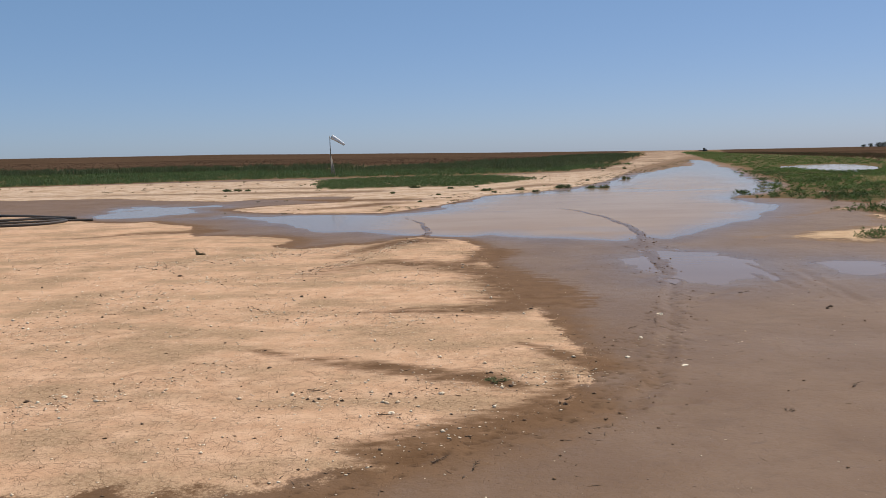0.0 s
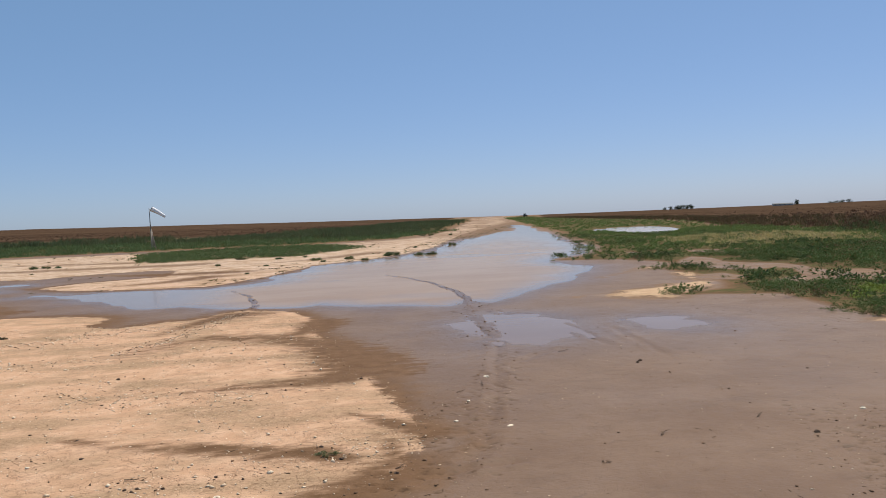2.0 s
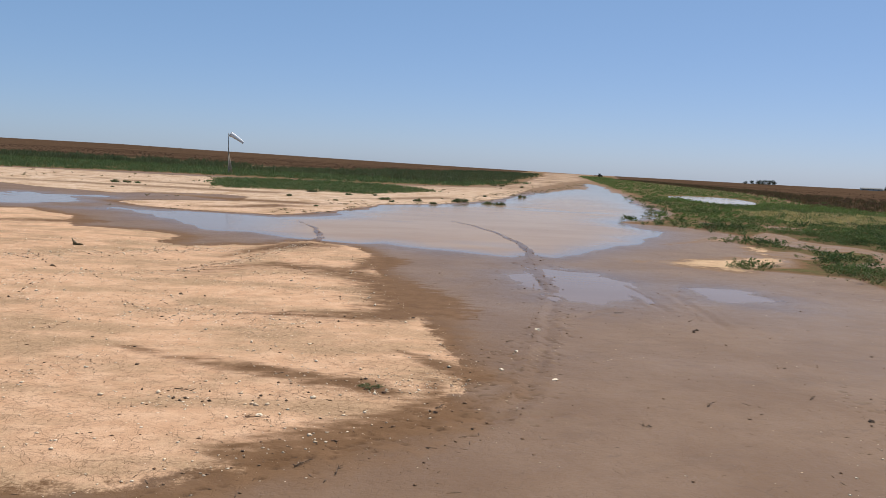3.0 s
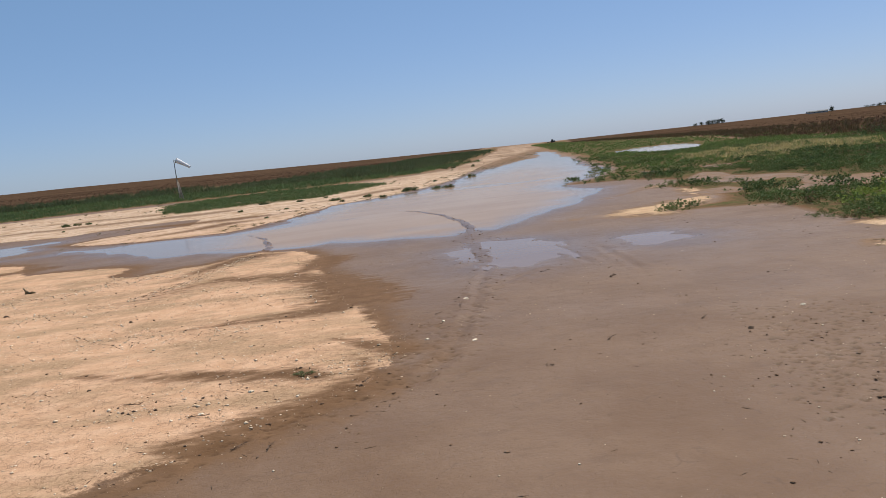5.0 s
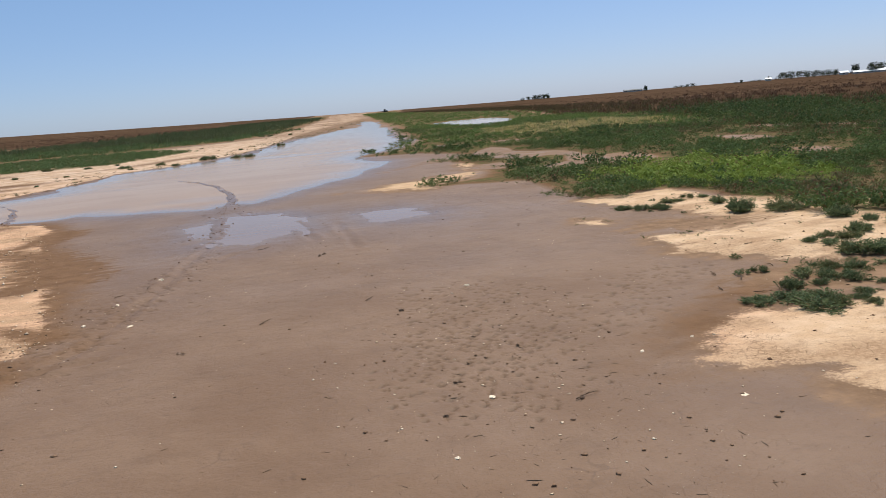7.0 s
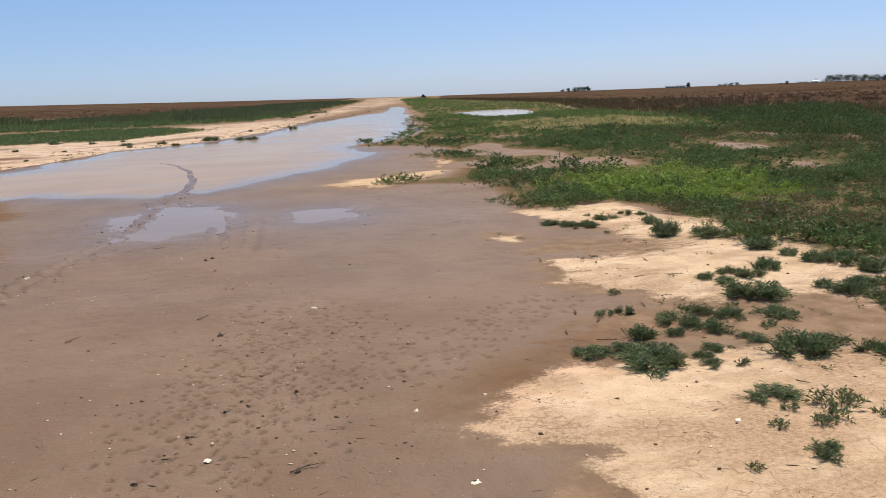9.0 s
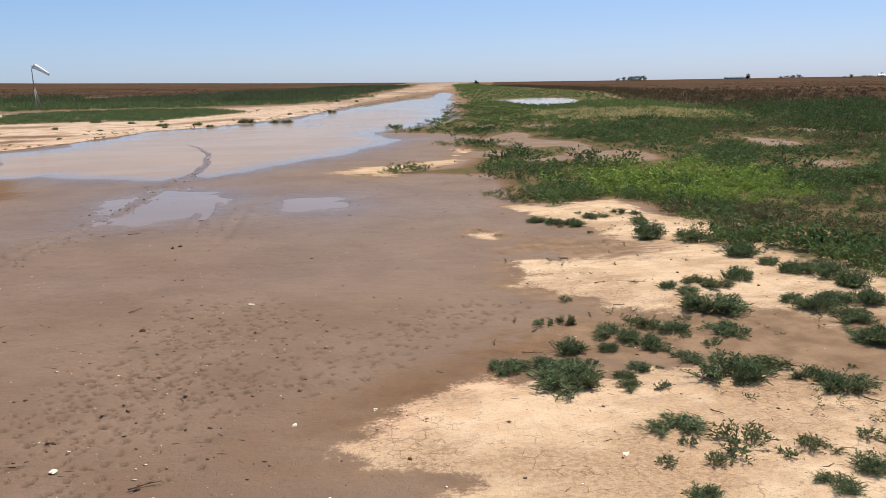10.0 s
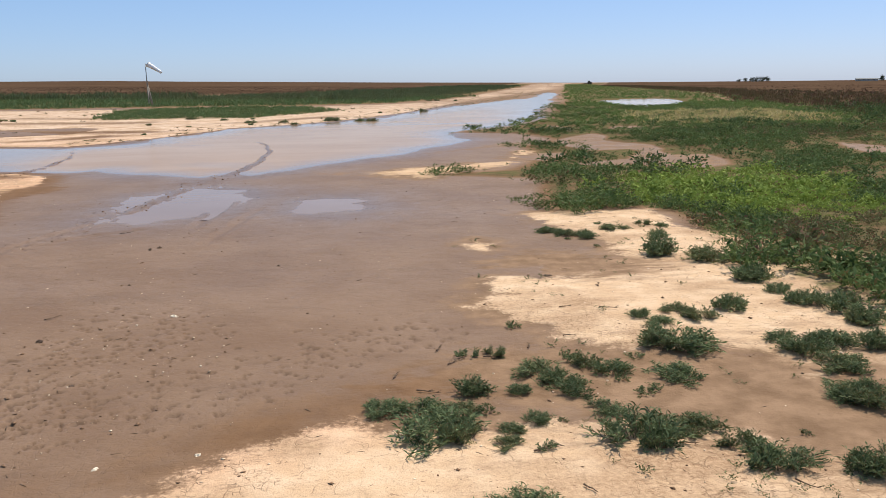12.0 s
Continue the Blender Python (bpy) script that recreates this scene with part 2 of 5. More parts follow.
M_HEDGE = leaf_material("hedge_leaf", (0.085, 0.112, 0.050), (0.150, 0.175, 0.080), (0.13, 0.095, 0.05), 0.10)
M_STRIP = leaf_material("grass_strip_blade", (0.078, 0.128, 0.046), (0.175, 0.235, 0.094), dry_part=0.08)
M_FAR_GRASS = leaf_material("far_grass_blade", (0.100, 0.160, 0.042), (0.205, 0.280, 0.085), dry_part=0.06)
M_STRAW = leaf_material("straw_grass_blade", (0.50, 0.40, 0.15), (0.75, 0.59, 0.28), (0.42, 0.31, 0.17), 0.25)
M_FIELD = leaf_material("brown_grass_blade", (0.076, 0.042, 0.026), (0.158, 0.090, 0.056), (0.21, 0.15, 0.095), 0.10)
M_REED = leaf_material("dark_brown_weed_blade", (0.105, 0.070, 0.034), (0.230, 0.155, 0.078), (0.05, 0.07, 0.025), 0.25)
M_STEM = plain_material("weed_stem", (0.13, 0.105, 0.05), (0.22, 0.17, 0.10), 0.85)
M_TREE = leaf_material("tree_leaf", (0.030, 0.042, 0.026), (0.070, 0.085, 0.050))
M_BARK = plain_material("bark", (0.07, 0.05, 0.035), (0.14, 0.105, 0.075), 0.9)
M_PALE_STONE = plain_material("pale_stone", (0.66, 0.47, 0.29), (0.92, 0.77, 0.56), 0.85, 60, per="island")
M_CLOD = plain_material("dark_clod", (0.150, 0.080, 0.040), (0.290, 0.168, 0.090), 0.95, 60, bump=0.7)
M_BLACK_CLOD = plain_material("near_black_clod", (0.070, 0.042, 0.026), (0.150, 0.092, 0.055), 0.95, 60, bump=0.8)
M_TWIG = plain_material("dead_twig", (0.080, 0.048, 0.027), (0.20, 0.125, 0.072), 0.9, 60, per="island")
M_STEEL = plain_material("galvanised_steel", (0.20, 0.20, 0.20), (0.34, 0.33, 0.32), 0.55, 30, 0.3)
M_WOOD = plain_material("weathered_wood", (0.26, 0.21, 0.16), (0.42, 0.35, 0.28), 0.9, 18)
M_FABRIC = plain_material("white_fabric", (0.80, 0.79, 0.78), (0.88, 0.87, 0.86), 0.8, 14)
M_HOSE = plain_material("black_hose", (0.045, 0.035, 0.027), (0.10, 0.078, 0.058), 0.6, 25)
M_ROOF = plain_material("white_metal_roof", (0.72, 0.72, 0.72), (0.82, 0.82, 0.81), 0.45, 0.6)
M_WALL = plain_material("painted_board", (0.34, 0.32, 0.30), (0.46, 0.43, 0.40), 0.8, 0.8)
M_DARK = plain_material("dark_machine_paint", (0.020, 0.024, 0.022), (0.045, 0.05, 0.045), 0.6, 3)
M_TYRE = plain_material("tyre_rubber", (0.016, 0.016, 0.016), (0.035, 0.033, 0.03), 0.9, 10)
M_PANE = plain_material("dark_glass", (0.02, 0.025, 0.03), (0.04, 0.045, 0.05), 0.15, 2, bump=0.0)

# ---- plan: the lie of the land ----
rng = np.random.default_rng(7)
AZ = [-180, -60, -29, -17, -12, -6, 1, 14, 26, 46, 61, 180]
EL = [0.002, 0.010, 0.0095, 0.0088, 0.0070, 0.0053, 0.003, -0.0003, -0.0015, -0.002, -0.002, 0.002]


def terrain(x, y):
    """A rise set by bearing and distance, shaped so the skyline fits the camera's view."""
    r = np.hypot(x - 3, y)
    q = np.maximum(r - 40, 0)
    return np.interp(np.degrees(np.arctan2(x - 3, y)), AZ, EL) * q * q / (q + 30)


def lattice(ix, iy, seed):
    h = (ix * 374761393 + iy * 668265263 + seed * 974634221) & 0x7FFFFFFF
    h = ((h ^ (h >> 13)) * 1274126177) & 0x7FFFFFFF
    return ((h ^ (h >> 16)) & 0xFFFF) / 65535.0


def value_noise(x, y, seed=0, octaves=3):
    """Smooth noise between -1 and 1."""
    total, amp, norm = 0.0, 1.0, 0.0
    for k in range(octaves):
        fx, fy = np.floor(x), np.floor(y)
        ix, iy = fx.astype(np.int64), fy.astype(np.int64)
        u, v = x - fx, y - fy
        u, v = u * u * (3 - 2 * u), v * v * (3 - 2 * v)
        a = lattice(ix, iy, seed + k) * (1 - u) + lattice(ix + 1, iy, seed + k) * u
        b = lattice(ix, iy + 1, seed + k) * (1 - u) + lattice(ix + 1, iy + 1, seed + k) * u
        total = total + amp * (a * (1 - v) + b * v)
        norm += amp
        amp *= 0.5
        x, y = x * 2.03 + 17.1, y * 2.03 + 5.7
    return total / norm * 2 - 1


def inside(x, y, outline):
    """The distance to an outline in metres: positive within, negative without."""
    best, odd = np.full(x.shape, 1e9), np.zeros(x.shape, bool)
    for (ax, ay), (bx, by) in zip(outline, outline[1:] + outline[:1]):
        ex, ey = bx - ax, by - ay
        t = np.clip(((x - ax) * ex + (y - ay) * ey) / (ex * ex + ey * ey + 1e-12), 0, 1)
        best = np.minimum(best, (x - ax - t * ex) ** 2 + (y - ay - t * ey) ** 2)
        if ay != by:
            odd ^= ((ay > y) != (by > y)) & (x < ex * (y - ay) / ey + ax)
    return np.where(odd, 1, -1) * np.sqrt(best)


def along(x, y, line):
    """The distance to a line of points in metres, and how far along it (0 to 1)."""
    best, part = np.full(x.shape, 1e9), np.zeros(x.shape)
    for k, ((ax, ay), (bx, by)) in enumerate(zip(line, line[1:])):
        ex, ey = bx - ax, by - ay
        t = np.clip(((x - ax) * ex + (y - ay) * ey) / (ex * ex + ey * ey + 1e-12), 0, 1)
        d = np.hypot(x - ax - t * ex, y - ay - t * ey)
        part = np.where(d < best, (k + t) / (len(line) - 1), part)
        best = np.minimum(best, d)
    return best, part


WATER = [(-12.2, 25.2), (-13.0, 27.1), (-13.2, 29.8), (-12.7, 31.6), (-11.3, 32.2), (-9.4, 32.6), (-8.5, 31.0), (-8.8, 28.4), (-7.2, 26.0), (-5.4, 24.7), (-4.0, 24.5),
         (-2.3, 23.6), (-1.5, 24.6), (-0.7, 28.2), (0.1, 32.0), (0.4, 33.6), (2.6, 34.8), (4.1, 37.4), (5.8, 40.4), (6.9, 42.7), (8.2, 48.5), (10.6, 56.6), (15, 66.9),
         (18.8, 78.4), (24.1, 89.5), (37.2, 141.8), (36.4, 131), (29.2, 101.6), (23.4, 78), (19.4, 61.4), (16.5, 51), (14.6, 42.5),
         (13.4, 37), (10.6, 31.5), (8.6, 28.4), (8.6, 26.7), (9.0, 24.5), (8.4, 22.8), (6.8, 20.0), (5.9, 19.1), (5.0, 17.8), (4.5, 16.4),
         (3.8, 15.6), (3.5, 16.2), (3.0, 15.4), (2.0, 16.2), (1.2, 16.8), (0.6, 17.7), (-0.1, 17.3), (-0.8, 17.4), (-1.7, 18.4), (-2.5, 19.0), (-3.6, 19.0), (-4.7, 20.3),
         (-5.9, 21.7), (-7.2, 23.2), (-9.0, 25.1), (-10.8, 24.7)]
PUDDLES = [[(3.25, 13.6), (3.8, 13.35), (4.15, 12.5), (4.1, 11.4), (3.6, 10.6), (3.15, 10.3), (2.95, 10.6), (2.95, 11.1), (3.05, 12.6)],
           [(2.6, 12.8), (2.87, 12.8), (2.78, 12.0), (2.66, 11.45), (2.5, 11.7)],
           [(5.35, 12.0), (5.8, 11.95), (5.8, 11.2), (5.5, 10.7), (5.1, 10.7), (5.1, 11.3)]]
POND = [(25.6, 71.9), (28.9, 76.5), (31.9, 78.8), (33.5, 76.7), (30.8, 65.2), (26.5, 56.5), (23.8, 54.0), (23.7, 59.6)]
SAND_NEAR = [(-14, 2.5), (-5, 3.4), (-2.2, 3.84), (-1.1, 3.9), (-0.63, 4.07), (-0.19, 4.42), (0.27, 4.85), (0.73, 5.32), (0.84, 5.6), (1.04, 5.95),
             (1.1, 6.45), (1.14, 6.85), (1.0, 7.3), (0.97, 7.9), (0.88, 8.8), (0.7, 8.5), (0.59, 9.34), (0.54, 10.07), (0.45, 10.9), (0.50, 11.7),
             (0.30, 12.7), (0.12, 14.1), (0.2, 14.9), (0.0, 15.56), (-0.32, 16.34), (-0.98, 16.95), (-1.3, 16.55), (-1.52, 15.94), (-2.05, 15.74), (-2.5, 15.83), (-2.88, 15.5),
             (-3.34, 15.2), (-3.8, 15.7), (-3.74, 16.95), (-3.98, 17.36), (-4.77, 18.04), (-5.5, 18.33), (-6.17, 18.22), (-6.68, 19.3), (-7.08, 20.97), (-8.16, 21.96),
             (-9.12, 23.18), (-9.76, 22.77), (-11.41, 23.83), (-12.31, 24.96), (-14.53, 27.08), (-15.65, 26.66), (-24, 25)]
SAND_FAR = [(-70, 45), (-23, 39.7), (-17.7, 39.8), (-13.4, 35.9), (-10.4, 34.2), (-9.4, 35.1), (-8.0, 36.3), (-6.1, 36.9), (-4.9, 35.8), (-4.8, 31.8), (-6.1, 30.8),
            (-7.4, 29.9), (-8.5, 28.4), (-7.1, 26.5), (-5.6, 25.5), (-4.1, 25.2), (-2.6, 24.9), (-2.0, 25.5), (-1.4, 27.4), (-0.8, 29.4), (0.2, 33.4), (0.3, 34.4), (2.8, 36.4), (5.3, 41.4), (7.9, 48.6), (14.9, 77.2), (28.5, 123), (46, 176), (190, 742), (500, 1960),
            (470, 1960), (173, 865), (73, 366), (36, 183), (17.6, 100), (11.5, 76), (7.7, 70), (0.3, 64), (-13, 63), (-27, 62), (-70, 52)]
SAND_RIGHT = [(5.6, 0.6), (5.62, 1.6), (5.56, 1.9), (5.45, 2.1), (5.45, 2.4), (5.6, 2.6), (5.45, 2.74), (5.22, 2.88), (5.08, 3.02), (5.33, 3.3), (5.42, 3.45), (5.66, 3.62), (5.95, 3.75), (6.1, 3.72),
              (6.5, 3.55), (6.95, 3.72), (7.3, 3.62), (7.7, 3.45), (8.0, 3.15), (8.4, 3.1), (10, 2.6), (12.5, -1), (12, -5), (9.5, -8.5), (6.8, -7.6), (5.2, -4.5), (5.7, -2.2), (5.5, -0.4)]
SAND_TONGUE = [(6.84, 5.85), (6.92, 5.63), (7.03, 5.51), (7.24, 5.35), (7.3, 5.18), (7.31, 5.0), (7.46, 4.93), (7.48, 4.8), (7.63, 4.75), (7.78, 4.7), (7.97, 4.75), (8.26, 4.85),
               (8.32, 4.7), (8.48, 4.57), (8.52, 4.38), (8.44, 4.1), (8.55, 4.0), (8.76, 4.2), (9.06, 4.31), (10.4, 4.6), (11, 7),
               (9.6, 9.0), (9.7, 10.4), (8.6, 10.3), (8.0, 10.1), (8.2, 9.3), (8.6, 8.2), (8.4, 7.3), (7.7, 6.6), (7.2, 6.75), (7.0, 6.55), (7.1, 6.2)]
SAND_BITS = [
             [(7.02, 8.1), (7.22, 8.5), (7.4, 8.25), (7.25, 7.95)],
             [(5.4, 15.8), (6.5, 16.4), (7.2, 16.9), (8.6, 17.6), (9.6, 20.8), (10.4, 20), (9.4, 16.8), (7.6, 14.7), (7.05, 14.3), (6.3, 14.6)],
             [(7.6, 20.0), (8.6, 20.6), (8.8, 21.2), (7.9, 20.7)], [(9.0, 21.4), (10.2, 21.8), (10.3, 23), (9.4, 22.6)]]
GREEN_RIGHT = [(300, 1250), (146, 608), (46, 173), (40.7, 150), (26.7, 88.3), (17.6, 52.3), (13.7, 37), (10.9, 30.6), (8.8, 28.5), (10.6, 27.2),
               (11.2, 24), (9.8, 21.6), (9.7, 18.3), (9.2, 16.6), (8.7, 15.7), (8.2, 15.5), (7.55, 15.4), (7.2, 14.9), (8.0, 14.6),
               (8.75, 14.0), (8.55, 12.3), (8.35, 11.0), (8.35, 10.2), (8.6, 10.1), (9.0, 10.4), (9.5, 10.6), (9.75, 10.1), (9.8, 9.4), (9.55, 8.3), (9.4, 7.7), (9.4, 7.0),
               (9.3, 6.5), (9.4, 6.1), (9.25, 5.5), (9.4, 5.35), (9.5, 5.2), (9.35, 4.7), (9.5, 3.6), (11, -4), (34, -10), (33, 24), (30, 35), (31, 42),
               (35, 63), (51, 107), (83, 252), (112, 385), (330, 1150)]
GREEN_LEFT = [(-90, 45), (-34, 60), (-20, 66.5), (-6, 68.5), (0.3, 68), (7.7, 73), (14.1, 88), (20, 108), (36, 183), (73, 366), (172, 860),
              (160, 900), (66, 420), (20, 180), (8, 140), (-12, 130), (-30, 140), (-60, 145), (-130, 130)]
ISLE = [(-10.1, 49.8), (-7.8, 43.5), (-4.3, 44.3), (-0.3, 43.4), (1.9, 48.0), (4.3, 52.9), (1.6, 62.7), (-3.7, 66.2), (-8.7, 62.7), (-11.5, 59.5)]
BARE = [[(11.9, 24.7), (13.2, 26.4), (13.4, 25.1), (12.8, 23.1), (13.1, 21.6), (13.0, 19.7), (12.4, 18.5), (12.2, 19.9), (11.5, 19.7), (11.2, 21.3), (11.2, 23.1)],
        [(12.7, 20.1), (12.9, 18.0), (13.7, 18.0), (13.6, 16.7), (13.2, 15.7), (12.4, 15.1), (12.0, 15.5), (11.6, 15.8), (11.3, 16.3), (11.6, 17.8)],
        [(10.0, 16.5), (10.8, 17.1), (11.5, 17.4), (11.3, 16.3), (10.5, 15.8)], [(9.4, 19.9), (10.0, 19.1), (10.7, 19.2), (10.5, 17.8), (9.9, 17.3), (9.4, 18.0)],
        [(18.3, 20.8), (18.5, 19.6), (17.9, 17.8), (17.2, 16.6), (17.0, 17.6), (17.6, 19.2)], [(12.8, 31.9), (13.1, 29.3), (12.5, 27.3), (12.3, 28.8)],
        [(21.8, 23.6), (22.3, 22.6), (21.4, 21.2), (21.0, 22)], [(15.7, 14.3), (16.2, 13.9), (15.6, 13.0), (15.0, 13.1)],
        [(22, 18.7), (23.2, 19), (23.2, 20.8), (22.4, 20.2)], [(14.5, 29), (16, 28.5), (16.2, 30), (15, 30.5)]]
LIME = [(9.6, 12.9), (10.6, 13.5), (12.6, 14.5), (13.5, 13.6), (12.9, 11.4), (12.1, 9.8), (11.2, 9.3), (10.6, 9.9), (10.1, 10.8), (9.8, 11.7)]
STRAW = [(16.5, 31.5), (18.6, 38.5), (22.5, 47), (27, 46), (27.5, 37), (23.5, 30.5), (20, 29)]
RUTS = [[(2.75, 11.0), (2.95, 12.9), (3.3, 15.5), (3.5, 17.0), (3.55, 19.0), (3.43, 21.4), (3.09, 23.7), (2.6, 25.4)],
        [(-2.3, 11.7), (-2.0, 12.7), (-1.6, 14.1), (-1.2, 15.9), (-0.85, 17.8), (-1.2, 20.4), (-1.8, 22.6)]]
RIM = [(-0.6, 4.0), (0.2, 4.5), (0.8, 5.1), (1.15, 6.0), (1.5, 7.2)]
TRACKS = [[(4.0, 12.0), (4.0, 10.7), (3.95, 9.8)], [(4.55, 11.2), (4.4, 9.9), (4.3, 8.7)], [(0.9, 5.1), (1.2, 5.2), (1.5, 5.8), (2.0, 7.6), (2.7, 10.6)], [(0.9, 5.2), (1.25, 5.28), (1.6, 5.33)], [(2.6, 9.1), (3.0, 9.5), (3.35, 9.75)]]
SEEPS = [([(0.75, 6.3), (0.8, 5.7), (0.5, 5.1), (-0.3, 4.4)], 0.15), ([(-1.75, 6.9), (-1.3, 6.6), (-0.9, 6.36), (-0.42, 6.08), (0.0, 5.94), (0.34, 5.8)], 0.12),
         ([(-0.9, 8.5), (-0.3, 8.6), (0.11, 8.78), (0.54, 8.9), (0.8, 9.4)], 0.28), ([(0.55, 7.15), (0.85, 6.7), (1.1, 6.4)], 0.13),
         ([(-2.29, 11.6), (-1.77, 12.4), (-1.09, 12.7), (-0.19, 12.2), (0.39, 11.5), (0.73, 10.4), (0.85, 9.4)], 0.40), ([(-2.3, 13.6), (-2.0, 14.4), (-1.4, 15.3), (-1.0, 16.1)], 0.28),
         ([(-0.6, 12.3), (-0.2, 12.6), (0.24, 13.2), (0.45, 14.2)], 0.3), ([(-9.3, 18.1), (-8.3, 18.8), (-6.8, 19.3), (-6.5, 19.7)], 0.28),
         ([(7.2, 7.3), (7.8, 7.5), (8.1, 7.0)], 0.3), ([(6.2, 4.1), (6.9, 4.4), (7.7, 4.1), (8.5, 3.75), (9.8, 3.6)], 0.58),
         ([(-6, 26.6), (-4, 28), (-3, 29.5)], 0.5),
         ([(-30, 45), (-16, 42.5), (-5, 41)], 0.8), ([(-9, 35.5), (-5, 33), (-2.5, 32)], 0.6), ([(-3, 37), (1, 40), (4, 44.5)], 0.6), ([(-20, 51), (-9, 47)], 0.6),
         ([(13, 66), (24, 102), (46, 172), (120, 480)], 3.0)]


def churned_mud(x, y):
    """Trampled silt: many small prints."""
    tread = np.exp(-(along(x, y, [(4.5, 5.6), (4.1, 4.7), (3.9, 3.9), (3.8, 3.2)])[0] / 0.5) ** 2) + np.exp(-(along(x, y, [(4.0, 4.0), (5.0, 4.2), (6.2, 5.2)])[0] / 0.4) ** 2)
    tread = tread + (y < 14.5) * np.exp(-((along(x, y, RUTS[0])[0] - 0.15) / 0.3) ** 2) + 0.7 * np.exp(-(along(x, y, TRACKS[2])[0] / 0.25) ** 2) + 0.5 * np.exp(-(along(x, y, RIM)[0] / 0.3) ** 2)
    return np.clip(tread * (0.75 + 0.5 * value_noise(x / 0.5, y / 0.5, 51, 2)), 0, 1)


def treads(x, y, share):
    """Small oval prints, one in each jittered cell of a slanting lattice where share lets one be: depth from 0 to 1."""
    c, sn = math.cos(radians(32)), math.sin(radians(32))
    u, v = (c * x + sn * y) / 0.080, (-sn * x + c * y) / 0.040
    iu, iv = np.floor(u).astype(np.int64), np.floor(v).astype(np.int64)
    deep = np.zeros(x.shape)
    for du in (-1, 0, 1):
        for dv in (-1, 0, 1):
            ju, jv = iu + du, iv + dv
            here = lattice(ju, jv, 401) < 0.55 * share
            size = 0.55 + 0.6 * lattice(ju, jv, 404)
            eu, ev = u - ju - lattice(ju, jv, 402), v - jv - lattice(ju, jv, 403)
            lean = lattice(ju, jv, 405) - 0.5
            r = np.hypot((eu + lean * ev) / 0.36, ev / 0.30) / size
            deep = np.maximum(deep, np.where(here, np.clip(2.0 * (1.2 - r), 0, 1), 0))
    return deep


def survey(x, y):
    """What the ground is at each place: distances and shares by name."""
    far = np.hypot(x - 3, y + 1)
    amp = np.clip(far * 0.016, 0.04, 3.0)
    wx = x + amp * value_noise(x / amp / 5, y / amp / 5, 11)
    wy = y + amp * value_noise(x / amp / 5, y / amp / 5, 23)
    s = {"water": inside(wx, wy, WATER), "pond": inside(wx, wy, POND)}
    arm = np.clip((-3.2 - x) / 4, 0, 1)
    s["water"] = s["water"] + np.clip(far / 22, 0, 1.6) * (0.55 + 0.9 * arm) * value_noise(x / 2.2, y / 2.0, 17, 5) - 0.95 * arm
    ragged = 0.24 * value_noise(x / 0.5, y / 0.35, 13, 4)
    s["puddles"] = [inside(x, y, o) + ragged for o in PUDDLES]
    dry = inside(wx, wy, SAND_NEAR)
    for o in (SAND_FAR, SAND_RIGHT, SAND_TONGUE, *SAND_BITS[:1]):
        dry = np.maximum(dry, inside(wx, wy, o))
    for o in SAND_BITS[1:]:
        dry = np.maximum(dry, 0.5 * inside(wx, wy, o) - 0.22 + 0.25 * value_noise(x / 0.8, y / 0.8, 29))
    s["green"] = np.maximum(np.maximum(inside(wx, wy, GREEN_RIGHT), inside(wx, wy, GREEN_LEFT)), inside(wx, wy, ISLE))
    bare = np.full(x.shape, -1e9)
    for o in BARE:
        bare = np.maximum(bare, inside(wx, wy, o))
    s["bare"] = bare
    s["dry"] = np.maximum(dry, np.minimum(0.5 * bare - 0.26, -0.14))
    damp = np.zeros(x.shape)
    for line, width in SEEPS:
        d, part = along(wx, wy, line)
        damp = np.maximum(damp, np.clip(0.45 + 0.9 * part, 0, 1) * np.exp(-(d / (width * (0.8 + 1.1 * part))) ** 2))
    damp = np.maximum(damp, 0.85 * np.clip((y - 40) / 45, 0, 1) * np.clip(0.75 + 0.8 * value_noise(x / 4, y / 9, 19), 0, 1))
    s["churn"] = churned_mud(x, y)
    s["tread"] = treads(x, y, np.clip(s["churn"] * 1.15 - 0.12, 0, 1)) * (s["water"] < -0.2)
    s["damp"] = 0.98 * damp
    # the grass field begins beyond the green strips on both sides
    strip = np.maximum(np.maximum(s["green"], dry), s["water"])
    side_r = inside(wx, wy, [(33, -60), (33, 24), (30, 35), (31, 42), (35, 63), (51, 107), (83, 252), (112, 385), (330, 1150), (4000, 14000), (9000, -60)])
    side_l = inside(wx, wy, [(-9000, 135), (-60, 145), (-30, 140), (-12, 130), (8, 140), (20, 180), (66, 420), (160, 900), (2500, 14000), (-9000, 14000)])
    s["field"] = np.minimum(np.maximum(side_r, side_l), -strip)
    return s


# ground sheet: a fan of rows about the walk, dense ahead, out to the horizon
cols = np.unique(np.concatenate([np.arange(-180, -46, 4.0), np.arange(-46, 62, 0.16), np.arange(62, 180, 4.0)]))
rows = [0.001]
while rows[-1] < 4500:
    q = max(rows[-1] - 2.5, 0.0)
    rows.append(rows[-1] + min(max(0.022 if q > 1.5 else 0.2, 0.00066 * q * q), 0.05 * rows[-1] + 0.05))
rows = np.array(rows)
NR, NC = len(rows), len(cols)
gr, ga = np.meshgrid(rows, np.radians(cols), indexing="ij")
GX, GY = 3 + gr * np.sin(ga), -3 + gr * np.cos(ga)
S = survey(GX, GY)


def bowl(d, slope, depth):
    return -np.clip((d + 0.2) * slope, 0, depth)


